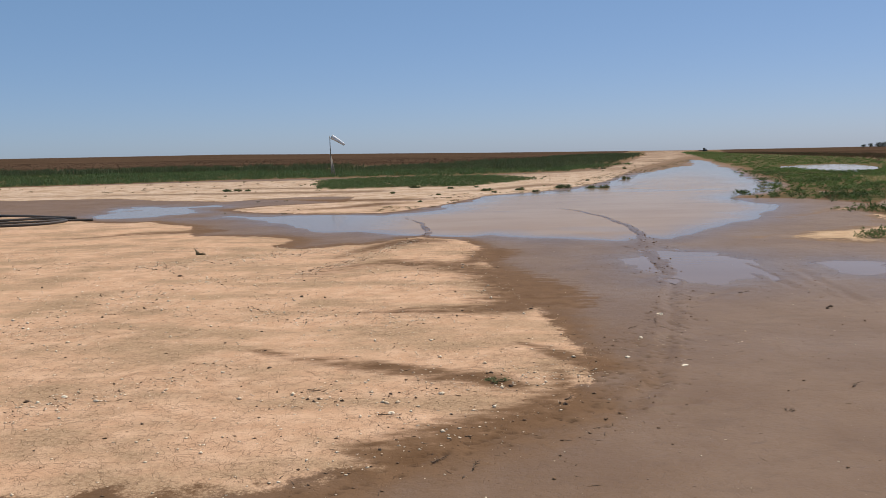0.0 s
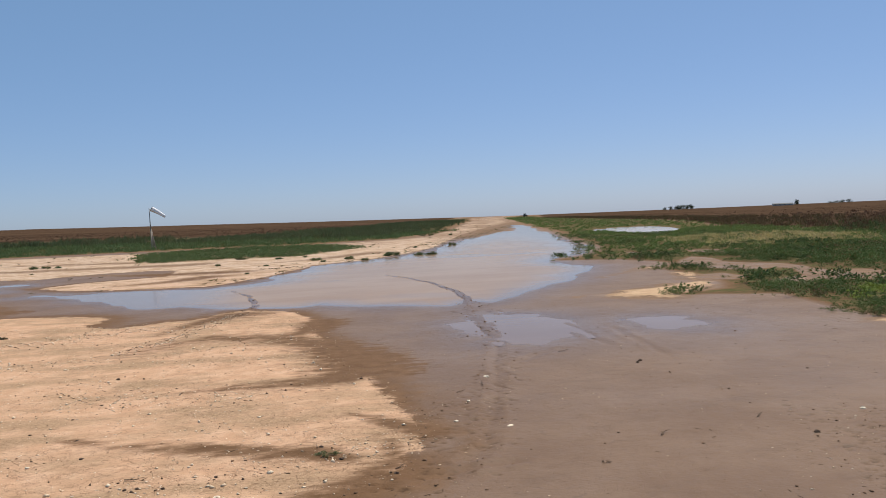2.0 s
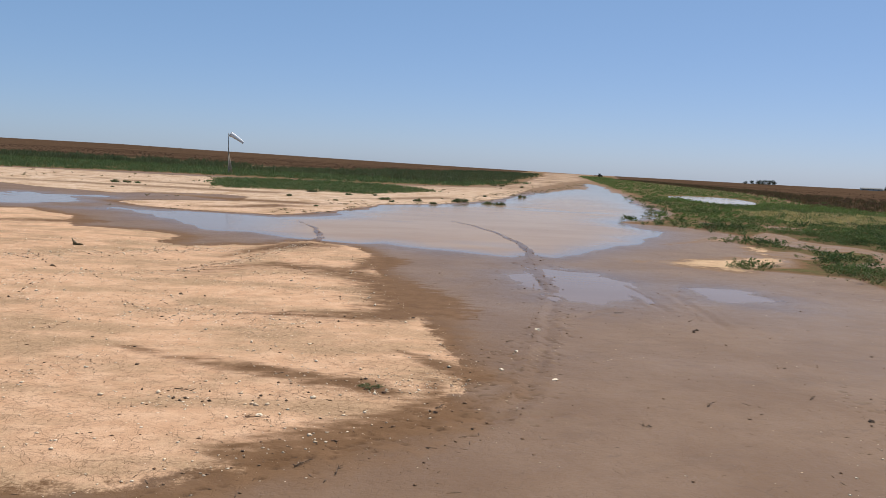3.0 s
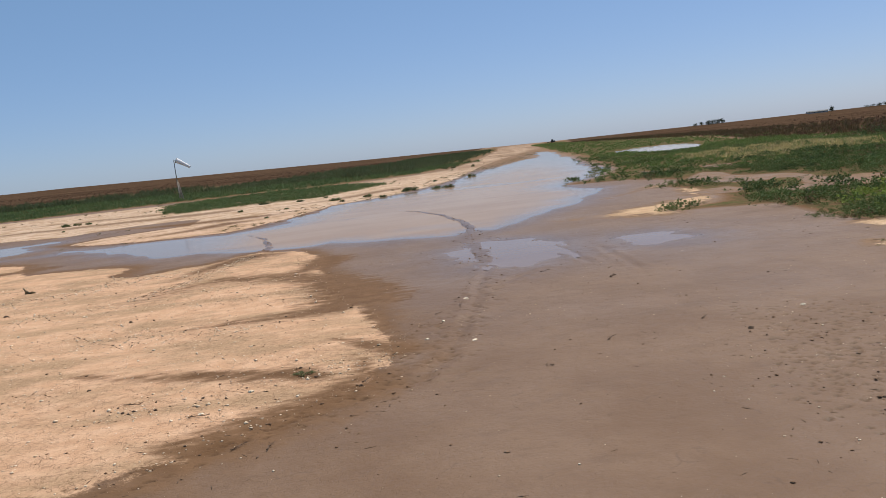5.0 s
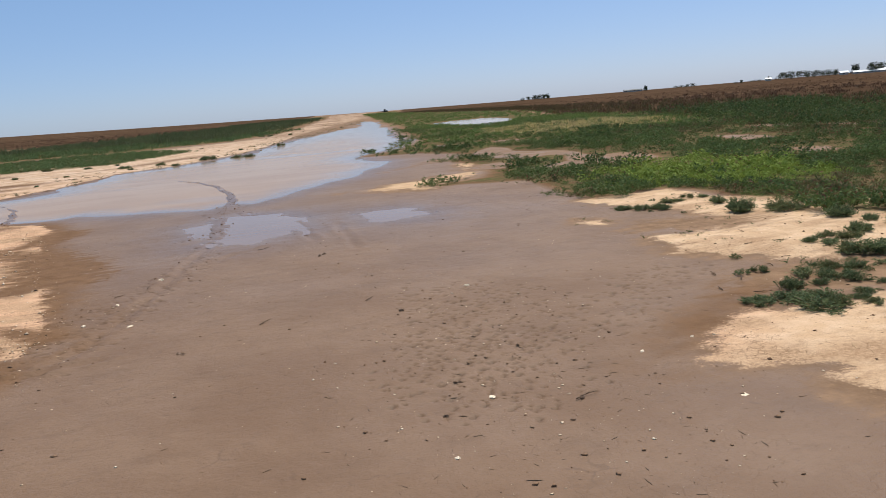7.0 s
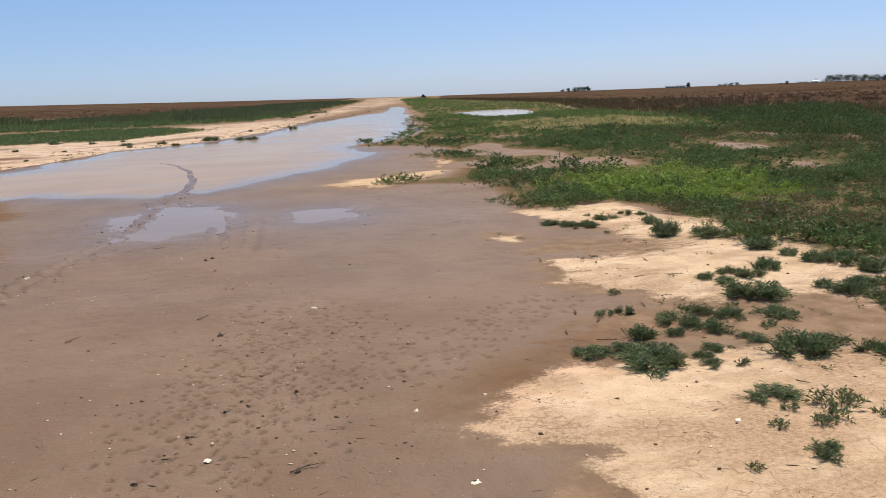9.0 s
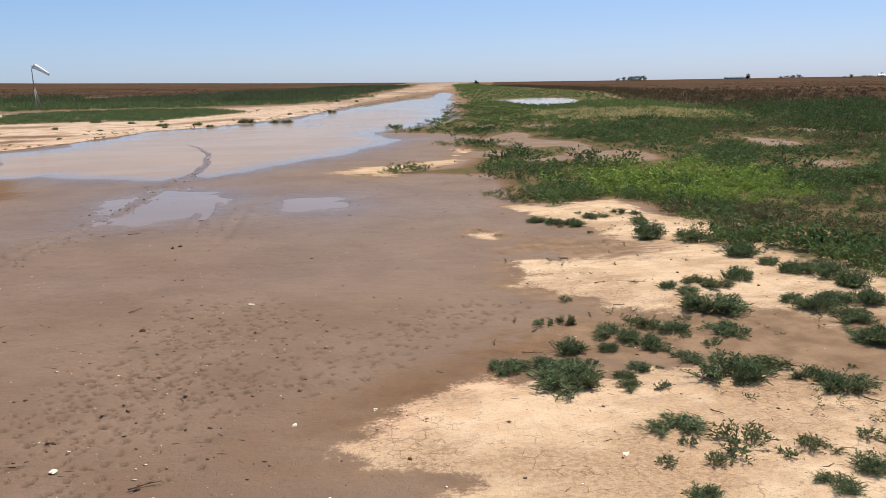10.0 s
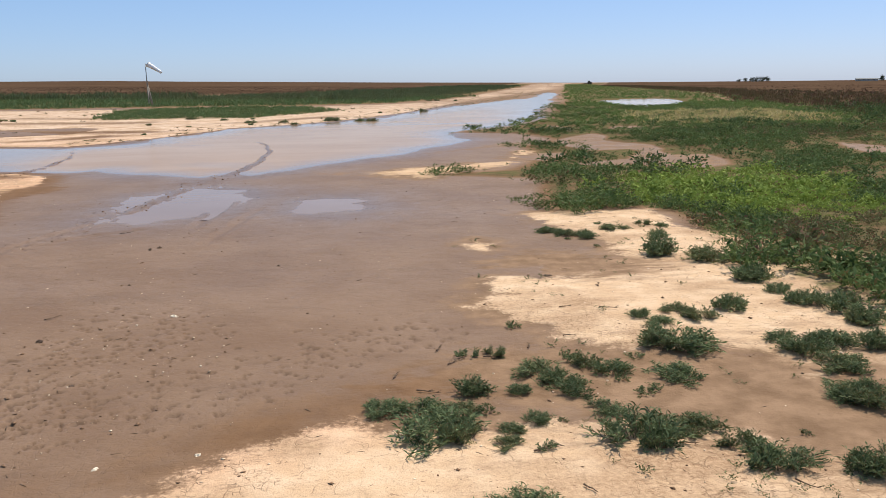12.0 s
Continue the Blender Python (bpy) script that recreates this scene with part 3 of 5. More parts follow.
def relief(x, y, s):
    z = terrain(x, y)
    near = np.exp(-np.hypot(x - 3, y) / 60)
    z = z + 0.030 * np.clip(s["dry"] / 0.8, -0.2, 1) * near
    z = z + near * (0.012 * value_noise(x / 1.3, y / 1.3, 3, 3) * np.clip(s["dry"] + 0.8, 0.25, 1) + 0.004 * value_noise(x / 0.11, y / 0.11, 5, 2) * np.clip(s["dry"] + 0.5, 0.3, 1))
    for p in s["puddles"]:
        z = np.where(p > -0.3, np.minimum(z, 0.004), z) + bowl(p, 0.028, 0.02) + 0.005 * value_noise(x / 0.3, y / 0.3, 15, 3) * np.exp(-np.maximum(-p, 0) / 0.3)
    z = np.where(s["water"] > -0.3, np.minimum(z, terrain(x, y) + 0.004), z) + bowl(s["water"], 0.045, 0.12)
    z = z + bowl(s["pond"], 0.04, 0.12)
    for line in RUTS:
        d, part = along(x + 0.06 * value_noise(x / 0.5, y / 0.9, 31), y, line)
        lump = 0.62 + 0.8 * value_noise(x / 0.22, y / 0.22, 33, 2)
        crest = terrain(x, y) - 0.016 + 0.030 * np.clip(lump, -0.5, 1) * np.clip(1.7 - part, 0, 1)
        crest = crest - 0.9 * np.clip(d - 0.08 * np.clip(1.55 - part, 0, 1), 0, 1)
        z = np.where(d < 0.4, np.maximum(z, np.minimum(crest, z + 0.12)), z)
    for line in TRACKS:
        d, part = along(x + 0.05 * value_noise(x / 0.4, y / 0.4, 41), y, line)
        z = z - 0.012 * np.exp(-(d / 0.05) ** 2) + 0.012 * np.exp(-((d - 0.12) / 0.05) ** 2) * (0.5 + value_noise(x / 0.1, y / 0.1, 43))
    return z - 0.016 * s["tread"] + 0.006 * s["churn"] * value_noise(x / 0.16, y / 0.16, 53, 2)


GZ = relief(GX, GY, S)


def sheet(name, keep, z, material, attributes=None):
    """A mesh of the fan's cells that keep marks, at the heights z."""
    r, c = np.nonzero(keep)
    c2 = (c + 1) % NC
    quads = np.stack([r * NC + c, (r + 1) * NC + c, (r + 1) * NC + c2, r * NC + c2], 1)
    used, index = np.unique(quads, return_inverse=True)
    quads = index.reshape(-1, 4)[:, ::-1]
    co = np.stack([GX.ravel()[used], GY.ravel()[used], z.ravel()[used]], 1)
    me = mesh_from(name, co, quads, material)
    for key, value in (attributes or {}).items():
        a = me.attributes.new(key, "FLOAT", "POINT")
        a.data.foreach_set("value", value.ravel()[used].astype(np.float32))
    me.polygons.foreach_set("use_smooth", np.ones(len(quads), bool))
    return new(name, me)


def mesh_from(name, co, faces, material):
    """A mesh from arrays of places and of faces with equally many corners."""
    me = bpy.data.meshes.new(name)
    k = faces.shape[1]
    me.vertices.add(len(co))
    me.vertices.foreach_set("co", np.ascontiguousarray(co, np.float32).ravel())
    me.loops.add(faces.size)
    me.loops.foreach_set("vertex_index", np.ascontiguousarray(faces, np.int32).ravel())
    me.polygons.add(len(faces))
    me.polygons.foreach_set("loop_start", np.arange(len(faces), dtype=np.int32) * k)
    me.polygons.foreach_set("loop_total", np.full(len(faces), k, np.int32))
    me.materials.append(material)
    me.update(calc_edges=True)
    return me


near_water = np.maximum(S["water"], np.maximum.reduce(S["puddles"]))
layers = {"right_crust": np.clip((GX - 4.6) / 0.8, 0, 1) * np.clip((12 - GY) / 3, 0, 1), "pale": np.clip((GY - 20) / 12, 0, 1), "rim": np.maximum(np.clip((3.2 - GX) / 1.2, 0.0, 1.0) * (GY < 34), np.exp(-(along(GX, GY, [(4.8, 3.2), (5.5, 3.8), (6.2, 4.2)])[0] / 0.45) ** 2)), "crazed": 0.17 * np.exp(-((GX + 2) / 3.5) ** 2 - ((GY - 4.5) / 2.2) ** 2), "dry": np.clip(S["dry"], -2, 2), "damp": S["damp"], "tread": S["tread"], "veg": np.clip(S["green"] / np.clip(np.hypot(GX - 3, GY) * 0.02, 0.3, 3), -1, 1) * 0.5 + 0.35 - np.clip(S["bare"] + 0.1, 0, 0.3) * 4,
          "field": np.clip(S["field"] / np.clip(np.hypot(GX - 3, GY) * 0.02, 0.5, 6), -1, 1) * 0.5 + 0.5,
          "sheen": np.clip(np.exp(np.minimum(near_water, 0) / 1.1) + 0.25 * (value_noise(GX / 1.7, GY / 1.7, 61) + 0.4), 0, 1)}
cells = np.ones((NR - 1, NC), bool)
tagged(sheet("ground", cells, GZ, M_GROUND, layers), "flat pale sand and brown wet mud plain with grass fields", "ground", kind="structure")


def any_corner(mask):
    m = mask | np.roll(mask, -1, 1)
    return m[:-1] | m[1:]


LEVEL = terrain(GX, GY)
# thin: sky mirror share set by hand at shores, left arm and far end
tagged(sheet("water", any_corner(S["water"] > -0.5), LEVEL - 0.010, M_WATER, {"thin": np.clip(np.maximum(np.exp(-np.maximum(S["water"], 0) / np.clip(0.022 * GY, 0.25, 1.4)), 0.75 * np.clip((-1.2 - GX) / 2.0, 0, 1)) + 0.8 * np.clip((GY - 48) / 40, 0, 1), 0, 1)}), "long shallow pool of muddy brown rainwater on the strip", "water", kind="structure")
owner = np.argmax(S["puddles"], 0)[:-1]
for k, p in enumerate(S["puddles"]):
    tagged(sheet("water", any_corner(p > -0.35) & any_corner(S["water"] < -0.3) & (owner == k), LEVEL * 0 - 0.008, M_PUDDLE), "shallow puddle reflecting the sky on wet mud", "puddle", kind="structure")
tagged(sheet("water", any_corner(S["pond"] > -1.0), LEVEL - 0.010, M_POND), "pale silty pond among green weeds", "pond", kind="structure")

# ---- vegetation ----


def sprig(leaves, height, spread, leaf, width, droop=0.3, upright=0.5, seed=0):
    """One bushy plant of thin leaves, as places of leaf quads: an array (leaves, 4, 3)."""
    g = np.random.default_rng(seed)
    stems = max(5, leaves // 14)
    az = g.uniform(0, 2 * np.pi, stems)
    out = g.uniform(0.15, 1.0, stems) ** 0.7
    tall = g.uniform(0.55, 1.0, stems) * (1.05 - 0.55 * out)
    k = g.integers(0, stems, leaves)
    t = g.uniform(0.12, 1.0, leaves) ** 0.8
    base = np.stack([np.cos(az[k]) * out[k] * spread * t, np.sin(az[k]) * out[k] * spread * t, tall[k] * height * t ** 0.75], 1)
    base += g.normal(0, 0.10 * spread, (leaves, 3)) * np.array([1, 1, 0.35])
    base[:, 2] = np.maximum(base[:, 2], 0.0)
    a = az[k] + g.normal(0, 1.1, leaves)
    e = g.normal(upright, 0.45, leaves)
    way = np.stack([np.cos(a) * np.cos(e), np.sin(a) * np.cos(e), np.sin(e)], 1)
    side = np.cross(way, g.normal(0, 1, (leaves, 3)))
    side /= np.linalg.norm(side, axis=1, keepdims=True) + 1e-9
    ln = (leaf * g.uniform(0.6, 1.3, leaves))[:, None]
    wd = (width * g.uniform(0.7, 1.3, leaves))[:, None]
    tip = base + way * ln - np.array([0, 0, 1.0]) * ln * droop * g.uniform(0, 1, (leaves, 1))
    mid = base + way * ln * 0.5
    return np.stack([base, mid + side * wd / 2, tip, mid - side * wd / 2], 1)


def tuft(blades, height, spread, width, seed=0, bend=0.22):
    """A tuft of upright grass blades."""
    g = np.random.default_rng(seed)
    a, r = g.uniform(0, 2 * np.pi, blades), spread * g.uniform(0, 1, blades) ** 0.5
    base = np.stack([np.cos(a) * r, np.sin(a) * r, np.zeros(blades)], 1)
    lean = g.normal(0, bend, (blades, 2))
    h = (height * g.uniform(0.55, 1.1, blades))[:, None]
    tip = base + np.concatenate([lean * h, h], 1)
    b = g.uniform(0, np.pi, blades)
    side = np.stack([np.cos(b), np.sin(b), np.zeros(blades)], 1) * width / 2
    mid = base * 0.5 + tip * 0.5
    return np.stack([base, mid + side, tip, mid - side], 1)


def stand(name, x, y, size, protos, material, label, category, flat=1.0, sink=0.0):
    """Many plants of no countable number, joined into one thing: prototypes turned, scaled and set on the ground."""
    if len(x) == 0:
        return None
    z = ground_height(x, y) - sink
    parts = []
    pick, turn = rng.integers(0, len(protos), len(x)), rng.uniform(0, 2 * np.pi, len(x))
    for k, proto in enumerate(protos):
        m = pick == k
        c, s, sc = np.cos(turn[m])[:, None, None], np.sin(turn[m])[:, None, None], size[m][:, None, None]
        px, py, pz = proto[None, :, :, 0], proto[None, :, :, 1], proto[None, :, :, 2]
        q = np.stack([(c * px - s * py) * sc + x[m][:, None, None], (s * px + c * py) * sc + y[m][:, None, None], pz * sc * flat + z[m][:, None, None]], -1)
        parts.append(q.reshape(-1, 4, 3))
    q = np.concatenate(parts)
    me = mesh_from(name, q.reshape(-1, 3), np.arange(len(q) * 4).reshape(-1, 4), material)
    return tagged(new(name, me), label, category, kind="stuff")


def ground_height(x, y):
    return relief(x, y, survey(x, y))


def scatter(count, x0, x1, y0, y1, test):
    """Random places in a stretch of the plan where test, from 0 to 1, lets them stand."""
    x, y = rng.uniform(x0, x1, count), rng.uniform(y0, y1, count)
    keep = test(x, y) > rng.uniform(0, 1, count)
    return x[keep], y[keep]


def right_cover(x, y):
    s = survey(x, y)
    patch = value_noise(x / 2.2, y / 2.2, 71) * 0.5 + value_noise(x / 0.6, y / 0.6, 72, 2) * 0.35
    edge = np.clip(inside(x, y, GREEN_RIGHT) / np.clip(0.03 * y, 0.35, 2) + 0.25 + 1.6 * value_noise(x / 0.8, y / 0.8, 73, 2), 0, 1)
    gap = np.clip(-s["bare"] * 1.1 + 0.12 + 1.4 * patch * np.clip(1.2 - np.abs(s["bare"]), 0.4, 1), 0, 1) * (s["pond"] < -0.4) * (s["water"] < 0.1)
    sparse = np.clip((y - 13.5) / 1.5, 0, 1) * np.clip((30 - y) / 4, 0, 1) * np.clip((15 - x) / 3, 0, 1)
    gap = np.maximum(gap, 0.42 * (value_noise(x / 0.55, y / 0.9, 87, 2) > 0.08) * (s["bare"] > -0.5) * (s["bare"] < 1.2))
    gap = gap * np.where(y < 8.8, np.clip(1.0 - 3.2 * value_noise(x / 0.8, y / 0.8, 86, 2), 0, 1), 1)
    return edge * gap * np.clip(0.88 - 0.26 * sparse + patch * (1.3 + 0.9 * sparse), 0.0, 1)


def lime_share(x, y):
    return np.clip(inside(x, y, LIME) / 0.8 + 0.75 + 0.6 * value_noise(x / 0.8, y / 0.8, 74), 0, 0.92)


def straw_share(x, y):
    return np.clip(inside(x, y, STRAW) / 3 + 0.05 + 0.9 * value_noise(x / 2, y / 2, 75), 0, 0.34)


fine_low = [sprig(58, 0.15, 0.13, 0.036, 0.0125, seed=k) for k in range(7)]
fine_lime = [sprig(58, 0.12, 0.13, 0.036, 0.017, upright=0.3, seed=20 + k) for k in range(5)]
low = [sprig(50, 0.18, 0.18, 0.048, 0.018, seed=10 + k) for k in range(6)]
low_lime = [sprig(48, 0.15, 0.18, 0.046, 0.022, upright=0.3, seed=30 + k) for k in range(5)]
mid_bush = [sprig(44, 0.24, 0.28, 0.085, 0.032, seed=40 + k) for k in range(6)]
far_bush = [sprig(28, 0.30, 0.50, 0.17, 0.060, seed=60 + k) for k in range(5)]
tall_bush = [sprig(60, 1.0, 0.80, 0.17, 0.060, upright=0.7, seed=80 + k) for k in range(5)]
grass = [tuft(22, 0.30, 0.40, 0.045, seed=100 + k, bend=0.6) for k in range(5)]
brown = [tuft(18, 0.60, 0.55, 0.07, seed=120 + k, bend=0.4) for k in range(5)]
reeds = [tuft(26, 1.0, 0.8, 0.085, seed=140 + k, bend=0.3) for k in range(5)]


def in_view(x, y):
    """The stretch of the bank inside the camera's view; dense plants are kept to it."""
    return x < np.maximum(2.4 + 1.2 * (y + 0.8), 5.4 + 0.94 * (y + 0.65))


def clumps(count, x0, x1, y0, y1, cover, lo, hi, per):
    """Plants that grow in domed clumps: places, sizes, and for each plant the number of its clump."""
    cx, cy = scatter(count, x0, x1, y0, y1, cover)
    # clumps outside the camera's view are dropped
    keep = in_view(cx, cy)
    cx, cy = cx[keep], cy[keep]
    r = rng.uniform(lo, hi, len(cx))
    which = np.repeat(np.arange(len(cx)), np.maximum((per * (r / hi) ** 2).astype(int), 3))
    a, d = rng.uniform(0, 2 * np.pi, len(which)), rng.uniform(0, 1, len(which)) ** 0.5
    bare = np.full(len(cx), -9.0)
    for o in BARE:
        bare = np.maximum(bare, inside(cx, cy, o))
    tall = rng.uniform(0.5, 1.5, len(cx)) * np.clip(0.45 - 0.35 * bare, 0.45, 1) * np.clip(1.0 + 0.55 * value_noise(cx / 1.6, cy / 1.6, 70, 2), 0.6, 1.5)
    size = tall[which] * (1.2 - 0.85 * d * d) * rng.uniform(0.8, 1.2, len(which))
    return cx[which] + r[which] * d * np.cos(a), cy[which] + r[which] * d * np.sin(a), size, which


def kinds_of(x, y, which):
    """Shares of the cover, clump by clump: lime, rusty, green."""
    first = np.unique(which, return_index=True)[1]
    fx, fy = x[first], y[first]
    lime = lime_share(fx, fy) > rng.uniform(0, 1, len(fx))
    rusty = ~lime & (value_noise(fx / 1.6, fy / 1.6, 77) * 0.6 + np.where((fy < 9 + 0.25 * (fx - 9)) | (fx > 18), 0.55, -0.2) > rng.uniform(0, 1, len(fx)))
    index = np.searchsorted(np.unique(which), which)
    return lime[index], rusty[index]


for protos, lime_protos, (x, y, size, which) in ((fine_low, fine_lime, clumps(2900, 8, 18, 2.2, 11.8, right_cover, 0.13, 0.34, 12)),
                                                (low, low_lime, clumps(4300, 7, 31, 11.8, 27, right_cover, 0.18, 0.50, 8))):
    lime, rusty = kinds_of(x, y, which)
    green = ~lime & ~rusty
    stand("weed_carpet", x[green], y[green], size[green], protos, M_COVER, "dense low dark green weeds covering bare soil", "weeds")
    stand("rusty_weed_carpet", x[rusty], y[rusty], size[rusty], protos, M_RUSTY, "low reddish green weeds on the bank of the strip", "weeds")
    stand("lime_weed_carpet", x[lime], y[lime], size[lime], lime_protos, M_LIME, "bright lime green low plants in a broad patch", "weeds")
# sparse fill for the bank outside the camera's view
x, y = scatter(1500, 9, 24, -8, 22, lambda x, y: right_cover(x, y) * ~in_view(x, y))
stand("weed_carpet", x, y, rng.uniform(0.8, 1.3, len(x)), mid_bush, M_COVER, "thin green weeds on the bank behind", "weeds")
x, y = scatter(12000, 9, 42, 26, 64, right_cover)
x2, y2 = scatter(2600, 22, 36, 2, 26, lambda x, y: right_cover(x, y) * in_view(x, y))
x, y = np.concatenate([x, x2]), np.concatenate([y, y2])
straw = straw_share(x, y) > rng.uniform(0, 1, len(x))
pale = ~straw & (value_noise(x / 5, y / 5, 79) * 0.9 + np.clip((y - 22) / 25, -0.2, 0.6) + 0.5 * np.exp(-((x - 0.42 * y - 12) / 4) ** 2) > rng.uniform(-0.2, 1, len(x)))
dark = ~straw & ~pale
mound = np.clip(0.8 + 0.9 * value_noise(x / 1.6, y / 1.6, 70, 2), 0.35, 1.5)
stand("bush_carpet", x[dark], y[dark], rng.uniform(0.6, 1.0, dark.sum()) * mound[dark], mid_bush, M_COVER, "dark green weeds with sandy gaps beside the pool", "weeds")
stand("pale_bush_carpet", x[pale], y[pale], rng.uniform(0.45, 0.9, pale.sum()), mid_bush, M_FAR_GRASS, "yellowish green low plants beside the pool", "weeds")
stand("straw_grass", x[straw], y[straw], rng.uniform(0.45, 0.85, straw.sum()), grass, M_STRAW, "straw yellow dry grass by the pond", "grass")


def band(edge, depth, count, jitter):
    """Places along a line of points, in a belt to its right-hand side of the given depth."""
    e = np.array(edge)
    seg = np.linalg.norm(np.diff(e, axis=0), axis=1)
    w = seg / np.sqrt(np.hypot(e[:-1, 0], e[:-1, 1]) + 20)
    k = rng.choice(len(seg), count, p=w / w.sum())
    t = rng.uniform(0, 1, count)
    p, d = e[k] + (e[k + 1] - e[k]) * t[:, None], (e[k + 1] - e[k]) / seg[k][:, None]
    off = rng.uniform(0, 1, count) ** 1.3 * depth + rng.normal(0, jitter, count)
    return p[:, 0] + d[:, 1] * off, p[:, 1] - d[:, 0] * off


x, y = band([(19, 56), (26.7, 88.3), (40.7, 150), (46, 173), (146, 608)], 18, 4600, 0.6)
keep = right_cover(x, y) > 0.02
x, y = x[keep], y[keep]
stand("far_green_strip", x, y, rng.uniform(0.5, 1.0, len(x)), far_bush, M_FAR_GRASS, "green grass strip running along the runway", "grass")
x, y = scatter(5200, 9.5, 32, 11, 32, lambda x, y: np.clip(value_noise(x / 2.0, y / 1.6, 76) * 2.6 - 0.45, 0, 1) * right_cover(x, y) * (lime_share(x, y) < 0.4))
stand("weed_mounds", x, y, rng.uniform(0.7, 1.35, len(x)), mid_bush, M_TALL, "darker green bushy mounds among the weeds", "weeds")
x, y = band([(33, -6), (33, 24), (30, 35), (31, 42), (35, 63), (51, 107), (83, 252), (112, 385)], 14, 2600, 1.4)
stand("tall_dark_weeds", x, y, rng.uniform(0.18, 0.45, len(x)), reeds, M_REED, "tall dark brown weeds along the edge of the field", "weeds")
x, y = band([(14, 3), (17.5, 10), (20.5, 16), (24, 25), (27.5, 33.6), (30, 42)], 8, 2600, 1.2)
keep = value_noise(x / 3.2, y / 3.2, 78) + 0.25 > rng.uniform(-0.3, 0.6, len(x))
stand("tall_green_weeds", x[keep], y[keep], rng.uniform(0.25, 0.7, keep.sum()) * np.clip(0.4 + y[keep] / 35, 0.5, 1.2), tall_bush, M_TALL, "bushy green weeds before the edge of the field", "weeds")
x, y = scatter(6000, 31, 90, 4, 120, lambda x, y: (survey(x, y)["field"] > 0.5) * np.clip(1.2 - np.hypot(x, y) / 130, 0.1, 1) * np.clip(0.75 + value_noise(x / 6, y / 9, 88), 0, 1))
stand("brown_grass", x, y, rng.uniform(0.25, 0.65, len(x)), brown, M_FIELD, "tall reddish brown grass at the edge of the field", "grass")
x, y = scatter(5000, 60, 190, 20, 260, lambda x, y: (survey(x, y)["field"] > 2) * np.clip(60 / np.hypot(x, y), 0, 1))
stand("brown_grass", x, y, rng.uniform(0.2, 0.5, len(x)), brown, M_FIELD, "reddish brown field grass reaching to the horizon", "grass")


def left_cover(x, y):
    return np.clip(np.maximum(inside(x, y, GREEN_LEFT) / 3 + 0.2, inside(x, y, ISLE) / 1.2 + 0.1) + 0.5 * value_noise(x / 4, y / 4, 81), 0, 1)


x, y = scatter(14000, -75, 30, 44, 125, lambda x, y: left_cover(x, y) * (inside(x, y, ISLE) < -0.5) * (y < 104) * (x > -0.72 * y))
stand("green_grass_strip", x, y, rng.uniform(0.6, 1.2, len(x)) * np.clip(1 + 0.5 * value_noise(x / 7, y / 7, 84), 0.6, 1.5), grass, M_STRIP, "low green grass between the sand and the field", "grass")
x, y = scatter(6500, -14, 10, 42, 70, lambda x, y: np.clip(inside(x, y, ISLE) / 1.0 + 0.15 + 0.6 * value_noise(x / 2, y / 2, 82), 0, 1))
stand("weed_island", x, y, rng.uniform(0.5, 1.05, len(x)), mid_bush, M_STRIP, "strip of dark green weeds standing in pale sand", "weeds")
x, y = band([(-80, 97), (-36, 99), (-20, 97), (-3, 88), (5.6, 83), (16.5, 111), (38, 217), (75, 400)][::-1], 22, 6200, 1.6)
belt = np.clip(0.95 + 0.55 * value_noise(x / 11, y / 11, 83), 0.5, 1.4)
leafy = value_noise(x / 13, y / 13, 85) + np.clip((x + 30) / 90, -0.3, 0.3) > rng.uniform(-0.2, 0.7, len(x))
stand("tall_weed_hedge", x[~leafy], y[~leafy], rng.uniform(0.45, 0.85, (~leafy).sum()) * belt[~leafy], reeds, M_HEDGE, "dense belt of tall dark green grass before the brown field", "weeds")
stand("tall_weed_hedge", x[leafy], y[leafy], rng.uniform(0.45, 0.85, leafy.sum()) * belt[leafy], tall_bush, M_HEDGE, "belt of tall dark green weeds before the brown field", "weeds")
x, y = scatter(7000, -190, 60, 135, 300, lambda x, y: (survey(x, y)["field"] > 0) * 0.8)
stand("brown_grass", x, y, rng.uniform(0.2, 0.45, len(x)), brown, M_FIELD, "reddish brown field grass behind the green belt", "grass")

# ---- things ----


def mesh_ob(name, bm, material, parent=None, label="", smooth=True):
    """Links a bmesh as one mesh object, alone or under a thing or a part."""
    me = bpy.data.meshes.new(name)
    bmesh.ops.recalc_face_normals(bm, faces=bm.faces)
    for f in bm.faces:
        f.smooth = smooth
    bm.to_mesh(me)
    bm.free()
    me.materials.append(material)
    ob = new(name, me)
    if parent is not None:
        ob.parent = parent
    return tagged(ob, label)


def rod(bm, a, b, r0, r1=None, n=8):
    """A tapered round bar between two places, capped."""
    a, b = Vector(a), Vector(b)
    q = (b - a).to_track_quat("Z", "Y")
    rings = []
    for p, r in ((a, r0), (b, r0 if r1 is None else r1)):
        rings.append([bm.verts.new(p + q @ Vector((r * math.cos(t), r * math.sin(t), 0))) for t in (2 * math.pi * k / n for k in range(n))])
    for k in range(n):
        bm.faces.new((rings[0][k], rings[0][(k + 1) % n], rings[1][(k + 1) % n], rings[1][k]))
    bm.faces.new(rings[0][::-1])
    bm.faces.new(rings[1])


